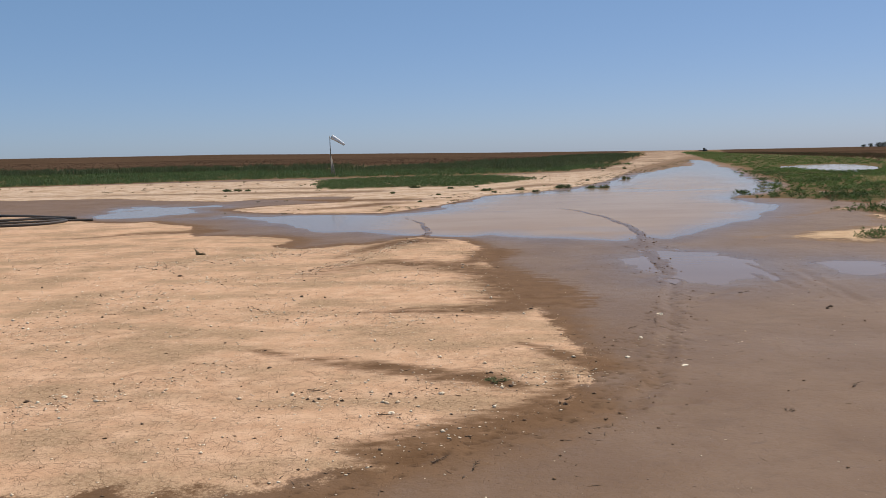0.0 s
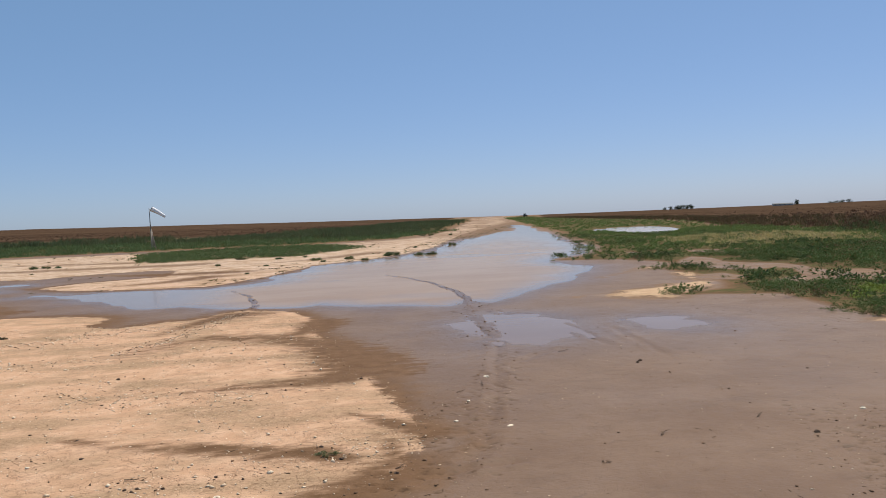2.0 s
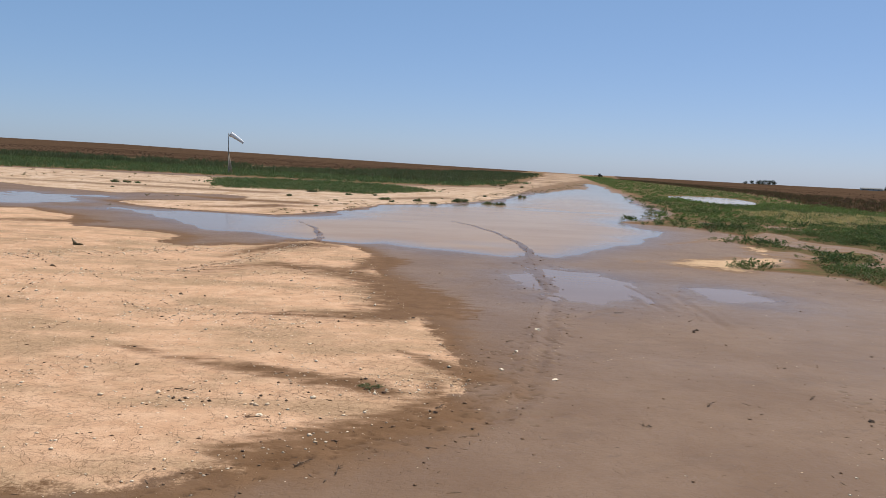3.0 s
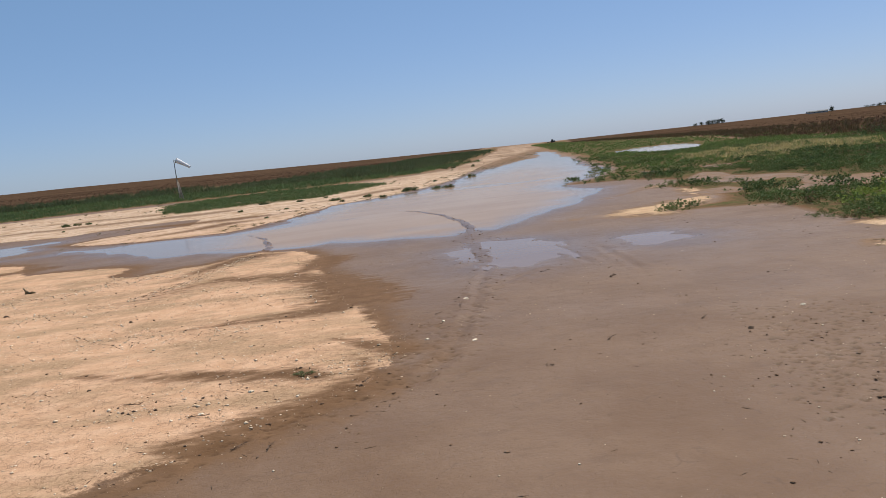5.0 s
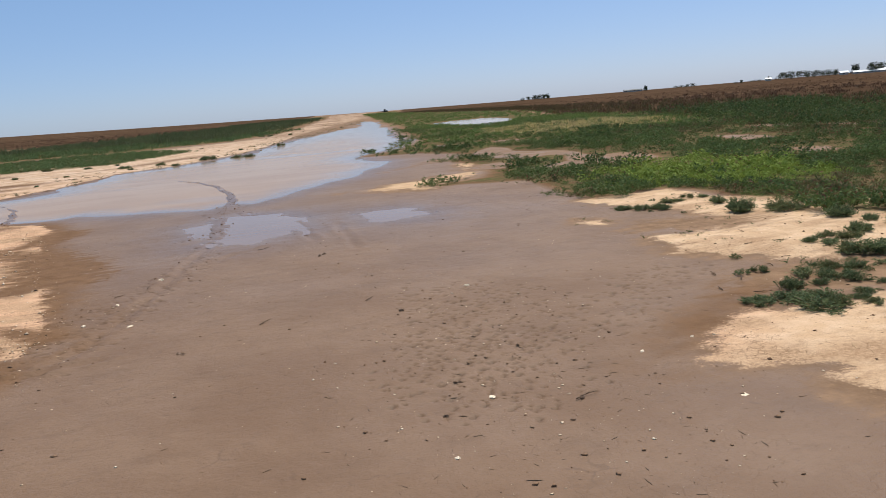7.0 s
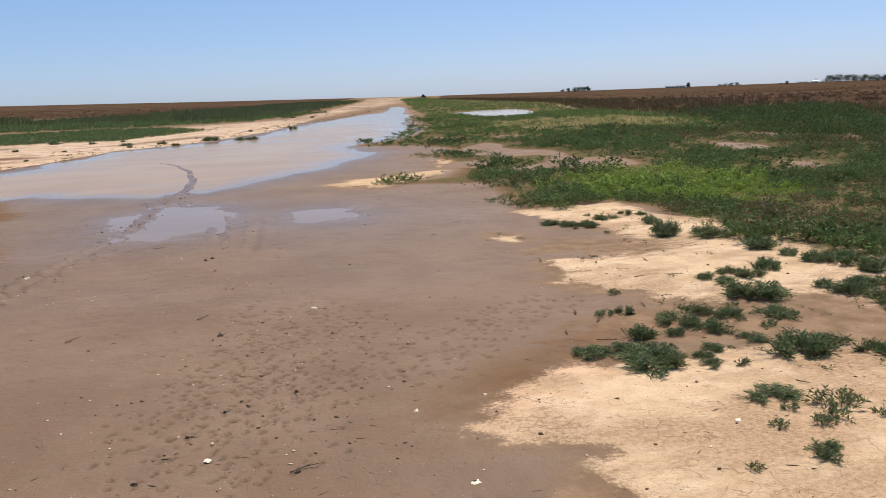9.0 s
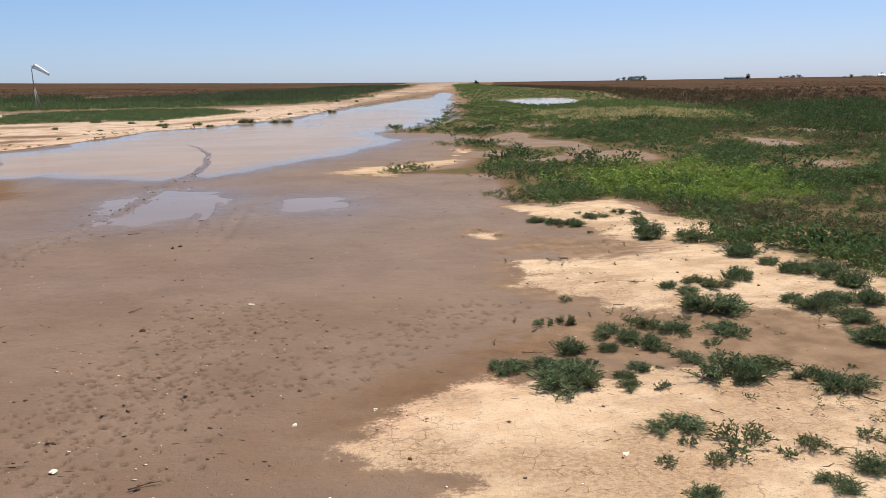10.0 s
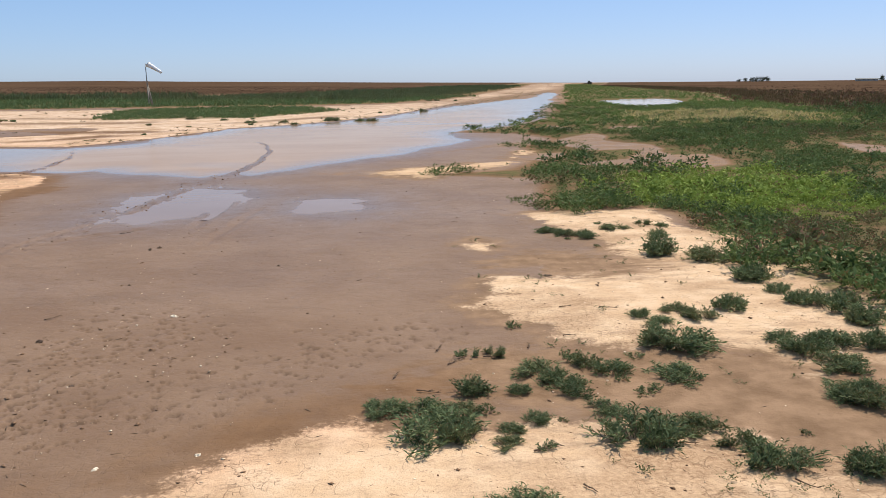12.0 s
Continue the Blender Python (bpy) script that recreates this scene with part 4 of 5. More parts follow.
def pipe(bm, path, radius, n=8):
    """A round pipe along a list of places."""
    rings = []
    for k, p in enumerate(path):
        d = (path[min(k + 1, len(path) - 1)] - path[max(k - 1, 0)]).normalized()
        q = d.to_track_quat("Z", "Y")
        rings.append([bm.verts.new(p + q @ Vector((radius * math.cos(t), radius * math.sin(t), 0))) for t in (2 * math.pi * j / n for j in range(n))])
    for a, b in zip(rings, rings[1:]):
        for j in range(n):
            bm.faces.new((a[j], a[(j + 1) % n], b[(j + 1) % n], b[j]))
    bm.faces.new(rings[0][::-1])
    bm.faces.new(rings[-1])


def block(bm, x0, x1, y0, y1, z0, z1, bevel=0.0):
    v = [bm.verts.new((x, y, z)) for z in (z0, z1) for x, y in ((x0, y0), (x1, y0), (x1, y1), (x0, y1))]
    faces = [bm.faces.new([v[k] for k in q]) for q in ((3, 2, 1, 0), (4, 5, 6, 7), (0, 1, 5, 4), (1, 2, 6, 5), (2, 3, 7, 6), (3, 0, 4, 7))]
    if bevel:
        bmesh.ops.bevel(bm, geom=list({e for f in faces for e in f.edges}), offset=bevel, segments=2, affect="EDGES")


def height_at(x, y):
    return float(ground_height(np.array([x], float), np.array([y], float))[0])


def quads_ob(name, q, material, parent=None, label=""):
    me = mesh_from(name, q.reshape(-1, 3), np.arange(len(q) * 4).reshape(-1, 4), material)
    ob = new(name, me)
    if parent is not None:
        ob.parent = parent
    return tagged(ob, label)


# weeds that stand apart on the sand: one metre wide and half a metre high before scaling, many leafy shoots in a few lobes
def weed(seed, shoots, leaves, leaf, width, material, lobes=4, bare=0.0):
    g = np.random.default_rng(seed)
    la = g.uniform(0, 6.283) + np.arange(lobes) * 6.283 / lobes + g.normal(0, 0.4, lobes)
    lr = g.uniform(0.12, 0.34, lobes)
    k = g.integers(0, lobes, shoots)
    base = np.stack([np.cos(la[k]) * lr[k], np.sin(la[k]) * lr[k]], 1) + g.normal(0, 0.085, (shoots, 2))
    reach = np.hypot(base[:, 0], base[:, 1])
    out = np.arctan2(base[:, 1], base[:, 0]) + g.normal(0, 0.7, shoots)
    lean = np.clip(0.25 + 1.5 * reach + g.normal(0, 0.2, shoots), 0.05, 1.25)
    long = g.uniform(0.24, 0.46, shoots) * (1.15 - 0.6 * np.clip(reach, 0, 0.5))
    bm = bmesh.new()
    blades = []
    for j in range(shoots):
        way = Vector((math.cos(out[j]) * math.sin(lean[j]), math.sin(out[j]) * math.sin(lean[j]), math.cos(lean[j])))
        root = Vector((base[j, 0] * 0.8, base[j, 1] * 0.8, -0.02))
        droop = Vector((0, 0, -0.28 * long[j]))
        spine = [root + way * long[j] * t + droop * t * t for t in (0, 0.5, 1.0)]
        if j % 3 == 0:
            rod(bm, spine[0], spine[1], 0.010, 0.008, 4)
            rod(bm, spine[1], spine[2], 0.008, 0.004, 4)
        for t in np.linspace(0.12 + bare, 1.0, leaves):
            p = root + way * long[j] * t + droop * t * t
            turn = g.uniform(0, 6.283)
            d = (way * g.uniform(0.5, 1.1) + Vector((math.cos(turn), math.sin(turn), g.uniform(-0.15, 0.7)))).normalized()
            side = d.cross(Vector(g.normal(0, 1, 3))).normalized() * width * g.uniform(0.35, 0.65)
            n = leaf * g.uniform(0.6, 1.2) * (1.1 - 0.35 * t)
            tip = p + d * n + Vector((0, 0, -0.25 * n))
            mid = p + d * n * 0.5
            blades.append((p[:], (mid + side)[:], tip[:], (mid - side)[:]))
    q = np.array(blades)
    q[..., 2] = np.maximum(q[..., 2], -0.01)
    ob = new("weed")
    tagged(mesh_ob("stem", bm, M_STEM, ob), kind="stuff")
    tagged(quads_ob("foliage", q, material, ob), kind="stuff")
    return ob


BIG = [weed(200 + k, 90, 16, 0.16, 0.020, M_WEED_GREY if k in (3, 5) else M_WEED, 3 + k % 3) for k in range(6)]
SMALL = [weed(220 + k, 22, 10, 0.20, 0.050, M_WEED_GREY if k % 2 else M_WEED, 3, 0.1) for k in range(5)]
SPARSE = [weed(240 + k, 50, 11, 0.13, 0.030, M_WEED_GREY, 5, 0.12) for k in range(3)]
used_weeds = set()


def place_weed(x, y, w, h, label, group, pool=None):
    pool = pool or (BIG if w > 0.125 else SMALL)
    src = next((p for p in pool if p not in used_weeds), None) or pool[rng.integers(0, len(pool))]
    m = pose(x, y, height_at(x, y), 0, 0, float(rng.uniform(0, 360))) @ Matrix.Diagonal((w * rng.uniform(1.2, 1.4), w * rng.uniform(1.05, 1.25), 2.7 * h * rng.uniform(0.9, 1.2), 1))
    ob = src if src not in used_weeds else copy_thing(src, m)
    used_weeds.add(src)
    ob.matrix_basis = m
    return tagged(ob, label, "weed", group)


BANK = [(6.11, 3.88, 0.2, 0.06), (6.31, 3.84, 0.25, 0.07), (6.37, 3.55, 0.36, 0.09), (6.59, 4.11, 0.19, 0.11), (6.53, 3.84, 0.16, 0.06), (6.64, 3.83, 0.09, 0.05),
         (6.63, 4.7, 0.11, 0.08), (6.82, 4.72, 0.13, 0.09), (7.01, 5.28, 0.1, 0.05), (7.01, 4.33, 0.3, 0.07), (6.85, 4.06, 0.13, 0.06), (7.15, 4.06, 0.19, 0.12),
         (7.23, 4.57, 0.11, 0.11), (7.31, 4.48, 0.16, 0.09), (7.43, 4.33, 0.18, 0.11), (7.44, 4.2, 0.08, 0.05), (6.86, 3.67, 0.15, 0.04), (6.72, 3.55, 0.13, 0.03),
         (6.68, 3.39, 0.13, 0.03), (6.85, 3.33, 0.08, 0.05), (6.99, 3.66, 0.05, 0.01), (7.24, 3.78, 0.18, 0.05)]
EDGE = [(7.29, 3.4, 0.32, 0.13), (7.61, 3.48, 0.22, 0.07), (7.73, 3.29, 0.16, 0.08), (7.82, 3.1, 0.24, 0.1), (7.77, 4.22, 0.23, 0.07), (7.51, 3.98, 0.09, 0.04),
         (7.59, 4.03, 0.08, 0.08), (7.92, 5.33, 0.14, 0.09), (7.97, 4.73, 0.38, 0.15), (8.21, 5.44, 0.16, 0.08), (8.32, 5.27, 0.18, 0.09), (8.0, 5.18, 0.19, 0.05),
         (8.65, 5.49, 0.24, 0.13), (8.65, 4.77, 0.18, 0.07), (8.68, 4.52, 0.24, 0.11), (8.89, 4.58, 0.29, 0.1), (8.73, 4.24, 0.27, 0.09), (8.53, 3.86, 0.21, 0.05),
         (8.63, 3.72, 0.28, 0.12), (8.22, 3.01, 0.23, 0.14), (8.09, 3.4, 0.05, 0.03), (7.65, 4.57, 0.1, 0.03)]
FRONT = [(8.82, 7.47, 0.32, 0.17), (9.05, 8.27, 0.21, 0.09), (8.03, 8.87, 0.22, 0.05), (8.15, 8.63, 0.18, 0.14), (8.32, 8.48, 0.21, 0.09), (8.13, 8.39, 0.07, 0.04),
         (8.76, 8.84, 0.25, 0.06), (9.18, 9.11, 0.14, 0.1), (9.32, 8.97, 0.15, 0.05), (8.66, 9.17, 0.08, 0.04), (8.32, 7.96, 0.07, 0.07), (9.12, 7.06, 0.35, 0.13),
         (9.11, 6.28, 0.27, 0.12), (9.19, 5.88, 0.19, 0.08), (9.22, 5.56, 0.23, 0.19), (9.34, 5.36, 0.28, 0.25), (9.4, 5.04, 0.26, 0.18), (9.14, 4.56, 0.21, 0.12),
         (9.69, 6.95, 0.28, 0.16)]
PATCH = [(6.64, 2.79, 0.24, 0.06), (6.62, 2.62, 0.08, 0.04), (6.83, 2.55, 0.24, 0.1), (6.98, 2.4, 0.08, 0.09), (7.11, 2.45, 0.14, 0.11), (7.46, 2.49, 0.12, 0.04),
         (7.21, 2.4, 0.09, 0.03), (6.43, 2.47, 0.09, 0.04), (6.05, 2.13, 0.07, 0.04), (6.63, 2.42, 0.12, 0.05), (6.42, 2.12, 0.14, 0.06), (7.3, 2.2, 0.2, 0.07),
         (7.0, 2.1, 0.15, 0.06)]
for spots, label, group in ((BANK, "bushy dark green weed where mud meets sand", "weeds on the mud bank"),
                            (EDGE, "spreading feathery green weed on damp sand", "weeds on the damp sand"),
                            (FRONT, "low dark green weed before the weed carpet", "weeds before the carpet"),
                            (PATCH, "small grey green weed on cracked dry sand", "weeds on the cracked sand")):
    for k, (x, y, w, h) in enumerate(spots):
        h = min(max(h, 0.30 * w), 0.52 * w)
        small = "small sprig of green weed on bare soil" if w < 0.11 else label
        place_weed(x, y, w, h, small, group, SPARSE if spots is PATCH and k in (2, 4, 6, 9) else None)
        if w > 0.2 and spots is not PATCH:
            a = rng.uniform(0, 6.28)
            place_weed(x + 0.34 * w * math.cos(a), y + 0.34 * w * math.sin(a), w * rng.uniform(0.45, 0.6), h * rng.uniform(0.75, 1.1), label, group)
place_weed(0.34, 5.83, 0.13, 0.03, "tiny dry grey green weed among gravel", "weeds on the gravel", SPARSE)
dead = weed(260, 14, 7, 0.22, 0.03, M_TWIG, 3)
dead.matrix_basis = pose(2.16, 5.11, height_at(2.16, 5.11)) @ Matrix.Diagonal((0.09, 0.07, 0.07, 1))
tagged(dead, "tiny dead brown weed flattened on wet mud", "weed", "weeds on the gravel")

# shrubs on the far bank of the pool
SHRUBS = [(2.1, 37.9, 0.56, 0.17), (2.7, 36.3, 0.37, 0.14), (4.2, 39.2, 0.71, 0.32), (5.5, 39.0, 0.68, 0.24), (6.0, 38.7, 0.7, 0.21), (6.7, 37.6, 0.56, 0.17), (7.1, 37.4, 0.55, 0.16),
         (7.5, 36.5, 0.59, 0.18), (9.1, 50.7, 0.68, 0.29), (6.5, 48.2, 0.33, 0.19), (13.7, 77.8, 0.52, 0.25), (11.5, 81.2, 0.77, 0.23), (12.2, 80.3, 0.86, 0.26),
         (0.6, 38.1, 0.57, 0.17), (-1.2, 41.6, 0.45, 0.16), (-3.2, 43.6, 0.59, 0.18), (-7.4, 47.8, 0.52, 0.16), (-3.7, 37.4, 0.31, 0.12), (-1.5, 35.2, 0.29, 0.11),
         (-13.5, 44.5, 0.67, 0.23), (-13.0, 44.9, 0.62, 0.19), (-12.3, 44.5, 0.49, 0.15), (-11.8, 38.7, 0.27, 0.1), (-1.9, 29.9, 0.25, 0.09), (0.9, 36.1, 0.34, 0.1),
         (0.1, 42.3, 0.37, 0.13)]
for x, y, w, h in SHRUBS:
    place_weed(x, y, w * rng.uniform(0.55, 0.95), h * rng.uniform(0.6, 0.95), "dark low shrub on the sandy far bank", "shrubs on the far bank", BIG)


def sand_tufts(x, y):
    s = survey(x, y)
    return (inside(x, y, SAND_FAR) > 0.6) * (s["water"] < -0.5) * np.clip(0.25 + value_noise(x / 5, y / 2.5, 91) * 1.2 + np.clip((y - 46) / 20, -0.4, 0.25), 0, 1) * (y > 40)


x, y = scatter(3000, -60, 40, 36, 150, sand_tufts)
stand("sand_tufts", x, y, rng.uniform(0.2, 0.7, len(x)), mid_bush, M_RUSTY, "scattered small brownish green tufts on pale sand", "tufts")
x, y = scatter(800, 5.7, 9.6, 2.0, 9.5, lambda x, y: np.clip(0.25 + value_noise(x / 0.7, y / 0.7, 95) * 0.9, 0, 0.8) * (inside(x, y, GREEN_RIGHT) < 0.3) * (x + 0.30 * y > 8.0) * ((survey(x, y)["dry"] > -0.15) | (y < 5.0)))
stand("sand_sprigs", x, y, rng.uniform(0.12, 0.35, len(x)), low, M_WEED_GREY, "tiny sprigs and dead bits between the weeds", "sprigs")
x, y = scatter(260, 7, 12, 9, 24, lambda x, y: np.clip(0.5 - np.abs(inside(x, y, GREEN_RIGHT) + 0.25) / 0.7, 0, 1))
x2, y2 = scatter(1500, 7, 22, 24, 66, lambda x, y: np.clip(0.6 - np.abs(inside(x, y, GREEN_RIGHT) + 0.4) / 1.2, 0, 1))
stand("bank_tufts", x2, y2, rng.uniform(0.35, 0.9, len(x2)), mid_bush, M_WEED, "ragged tufts along the edge of the pool", "tufts")
stand("edge_sprigs", x, y, rng.uniform(0.2, 0.6, len(x)), low, M_WEED, "small sprigs thinning out at the edge of the weeds", "sprigs")


far_shore = [(-9, 33), (-8.6, 29), (-6.8, 25.6), (-4.5, 24.6), (-2.3, 25.2), (-1.2, 28.5), (-0.1, 32.8), (2.6, 36.0), (5.6, 41.4), (8.0, 49), (10.4, 57.6), (18.4, 79.5), (36.5, 142)]
x, y = band(far_shore[::-1], 1.6, 900, 0.5)
keep = value_noise(x / 2.2, y / 2.2, 96) + np.clip((y - 30) / 40, -0.3, 0.25) > 0.05
stand("shore_tufts", x[keep], y[keep], rng.uniform(0.2, 0.6, keep.sum()), mid_bush, M_RUSTY, "brownish tufts and wrack along the far shore", "tufts", flat=0.6)


# ---- stones, clods and twigs ----
def pebble_set(x, y, size, flat, long=1.0):
    """Rough eight-faced pebbles as arrays of places and triangles."""
    n = len(x)
    base = np.array([(1, 0, 0), (0, 1, 0), (-1, 0, 0), (0, -1, 0), (0, 0, 1), (0, 0, -1)], float)
    v = base[None] * rng.uniform(0.65, 1.25, (n, 6, 1)) + rng.normal(0, 0.17, (n, 6, 3))
    v = v * np.array([long, 1, 1]) * np.stack([np.ones(n), rng.uniform(0.6, 1, n), flat * rng.uniform(0.6, 1.2, n)], 1)[:, None, :]
    a = rng.uniform(0, 2 * np.pi, n)
    c, s = np.cos(a)[:, None], np.sin(a)[:, None]
    v = np.stack([c * v[..., 0] - s * v[..., 1], s * v[..., 0] + c * v[..., 1], v[..., 2]], -1) * (size / 2)[:, None, None]
    v += np.stack([x, y, ground_height(x, y) + size * flat * 0.18], 1)[:, None, :]
    tri = np.array([(0, 1, 4), (1, 2, 4), (2, 3, 4), (3, 0, 4), (1, 0, 5), (2, 1, 5), (3, 2, 5), (0, 3, 5)])
    return v.reshape(-1, 3), (tri[None] + 6 * np.arange(n)[:, None, None]).reshape(-1, 3)


def pebbles(name, x, y, size, flat, material, label, category, long=1.0):
    co, tri = pebble_set(x, y, size, flat, long)
    return tagged(new(name, mesh_from(name, co, tri, material)), label, category, kind="stuff")


GRAVEL_LINES = [([(-4.7, 12.8), (-3.6, 13.8), (-2.7, 14.6)], 0.55, 1.0), ([(-5.0, 7.0), (-4.2, 8.4), (-3.9, 10.6), (-2.9, 11.0)], 0.7, 0.55), ([(-3.6, 4.7), (-2.97, 5.15), (-2.5, 5.5), (-2.1, 5.9), (-2.0, 6.3)], 0.28, 0.8),
                ([(-3.1, 9.2), (-2.0, 8.6), (-1.1, 8.3), (-0.4, 8.0)], 0.5, 0.5), ([(-1.0, 5.4), (-0.2, 5.6), (0.43, 5.8), (1.15, 6.4), (1.5, 7.5)], 0.28, 0.6), ([(-2.3, 11.7), (-1.7, 13.2), (-1.1, 16.0)], 0.16, 1.6)]


def gravel_share(x, y):
    """Stones lie in bands and drifts on the sand, and few elsewhere."""
    g = 0.05 + 0.22 * np.clip(value_noise(x / 1.1, y / 0.8, 93) * 1.6, 0, 1)
    for line, width, much in GRAVEL_LINES:
        g = np.maximum(g, much * np.exp(-(along(x, y, line)[0] / width) ** 2) * np.clip(0.7 + value_noise(x / 0.5, y / 0.5, 94), 0.15, 1))
    return np.clip(g, 0, 1) * (inside(x, y, SAND_NEAR) > -0.12)


def mud_share(x, y):
    s = survey(x, y)
    tread = np.exp(-(along(x, y, [(4.4, 5.4), (4.0, 4.0), (4.0, 2.2)])[0] / 0.8) ** 2) + np.exp(-(along(x, y, TRACKS[2])[0] / 0.22) ** 2) + 0.9 * np.exp(-(along(x, y, RIM)[0] / 0.4) ** 2)
    return np.clip(0.12 + tread, 0, 1) * (s["water"] < -0.1) * (np.maximum.reduce(s["puddles"]) < -0.05)


def log_size(count, lo, hi):
    return lo * (hi / lo) ** (rng.uniform(0, 1, count) ** 2.2)


x, y = scatter(120000, -9, 1.6, 3.2, 17, gravel_share)
pebbles("gravel", x, y, log_size(len(x), 0.007, 0.036), 0.28, M_PALE_STONE, "pale grit and small flat stones strewn on sand", "gravel")
x, y = scatter(40000, -9, 1.6, 3.2, 17, gravel_share)
pebbles("soil_crumbs", x, y, log_size(len(x), 0.006, 0.034), 0.36, M_CLOD, "dark soil crumbs and clods strewn on sand", "clods")
x, y = scatter(12000, -9, 1.6, 3.2, 16, gravel_share)
pebbles("stones", x, y, log_size(len(x), 0.018, 0.055), 0.55, M_PALE_STONE, "coarse pale stones scattered over dried sand", "stones")
x, y = scatter(6500, -9, 1.6, 3.2, 16, gravel_share)
pebbles("soil_clods", x, y, log_size(len(x), 0.014, 0.046), 0.6, M_BLACK_CLOD, "coarse dark soil clods scattered over dried sand", "clods")
x, y = scatter(10500, -1.0, 9.5, 1.6, 14, mud_share)
pebbles("mud_grit", x, y, log_size(len(x), 0.004, 0.026), 0.40, M_PALE_STONE, "small white stones lying on wet mud", "gravel")
x, y = scatter(8500, -1.0, 10, 1.6, 15, mud_share)
pebbles("mud_crumbs", x, y, log_size(len(x), 0.006, 0.036), 0.5, M_CLOD, "small dark crumbs lying on wet mud", "clods")
x, y = scatter(7500, -1.0, 9.5, 1.6, 14, lambda x, y: np.clip(mud_share(x, y) + 0.35 * (inside(x, y, SAND_RIGHT) > 0), 0, 1))
pebbles("twigs", x, y, log_size(len(x), 0.003, 0.011), 0.6, M_TWIG, "thin dark twigs and straw bits on the ground", "twigs", long=7.0)
x, y = scatter(4000, -7, 1.2, 3.2, 14, gravel_share)
pebbles("twigs", x, y, log_size(len(x), 0.005, 0.010), 0.6, M_TWIG, "thin dry twigs and straw bits among gravel", "twigs", long=7.0)
x, y = scatter(900, 5.2, 10, 1.2, 9, lambda x, y: 0.8 * (np.maximum(inside(x, y, SAND_RIGHT), inside(x, y, SAND_TONGUE)) > 0))
pebbles("soil_crumbs", x, y, log_size(len(x), 0.006, 0.035), 0.5, M_CLOD, "dark soil crumbs on pale cracked sand", "clods")
x, y = scatter(500, 5.2, 10, 1.2, 9, lambda x, y: 0.8 * (np.maximum(inside(x, y, SAND_RIGHT), inside(x, y, SAND_TONGUE)) > 0))
pebbles("gravel", x, y, log_size(len(x), 0.006, 0.03), 0.45, M_PALE_STONE, "pale grit on cracked sand", "gravel")
rx, ry = [], []
for line in RUTS:
    t = rng.uniform(0, len(line) - 1, 420)
    k = t.astype(int)
    e = np.array(line)
    p = e[k] + (e[k + 1] - e[k]) * (t - k)[:, None] + rng.normal(0, 0.17, (420, 2))
    rx.append(p[:, 0]), ry.append(p[:, 1])
rx, ry = np.concatenate(rx), np.concatenate(ry)
pebbles("rut_clods", rx, ry, log_size(len(rx), 0.012, 0.045), 0.6, M_CLOD, "dark mud clods thrown up along the wheel ruts", "clods")


def stone(name, x, y, w, h, material, label, category, seed):
    """One single stone or clod: a rounded, dented lump."""
    bm = bmesh.new()
    bmesh.ops.create_icosphere(bm, subdivisions=2, radius=0.5)
    g = random.Random(seed)
    off = Vector((g.uniform(0, 50), g.uniform(0, 50), 0))
    for v in bm.verts:
        v.co *= 1 + 0.6 * noise.noise(v.co * 2.6 + off) + 0.35 * noise.noise(v.co * 6 + off)
        v.co.z = v.co.z * h / w if v.co.z > 0 else v.co.z * 0.2
    ob = mesh_ob(name, bm, material, smooth=False)
    ob.matrix_basis = pose(x, y, height_at(x, y) - 0.002, 0, 0, g.uniform(0, 360)) @ Matrix.Diagonal((w, w * g.uniform(0.6, 0.9), w, 1))
    return tagged(ob, label, category)


for k, (x, y, w, h) in enumerate(((2.05, 8.3, 0.085, 0.03), (1.66, 7.27, 0.06, 0.03), (1.8, 6.26, 0.075, 0.025), (-0.35, 5.09, 0.06, 0.02), (-2.72, 5.52, 0.07, 0.03),
                                  (1.42, 6.57, 0.05, 0.03), (4.63, 5.87, 0.06, 0.03), (4.86, 3.39, 0.045, 0.02), (5.28, 3.48, 0.035, 0.02), (3.77, 3.16, 0.05, 0.015),
                                  (4.9, 2.49, 0.075, 0.012), (3.33, 2.49, 0.035, 0.02), (6.30, 2.6, 0.05, 0.02), (-0.54, 5.01, 0.035, 0.03))):
    stone("stone", x, y, 0.85 * w, h, M_PALE_STONE, "flat pale stone lying on the ground" if h < 0.03 else "rounded pale stone lying on the ground", "stone", k)
for k, (x, y, w, h) in enumerate(((0.78, 5.26, 0.05, 0.035), (3.88, 5.35, 0.07, 0.035), (4.38, 4.5, 0.085, 0.04), (3.7, 3.48, 0.04, 0.025), (3.45, 3.01, 0.045, 0.025),
                                  (4.17, 2.87, 0.035, 0.03), (4.89, 4.23, 0.045, 0.02), (7.56, 6.73, 0.11, 0.03), (3.86, 8.57, 0.06, 0.04), (4.02, 6.9, 0.04, 0.02),
                                  (3.79, 8.47, 0.05, 0.05), (5.2, 7.5, 0.05, 0.03), (-1.9, 9.6, 0.07, 0.04), (-4.1, 11.6, 0.10, 0.05))):
    stone("clod", x, y, w * 0.75, h, M_BLACK_CLOD, "dark crumbly clod of soil on the ground", "clod", 50 + k)


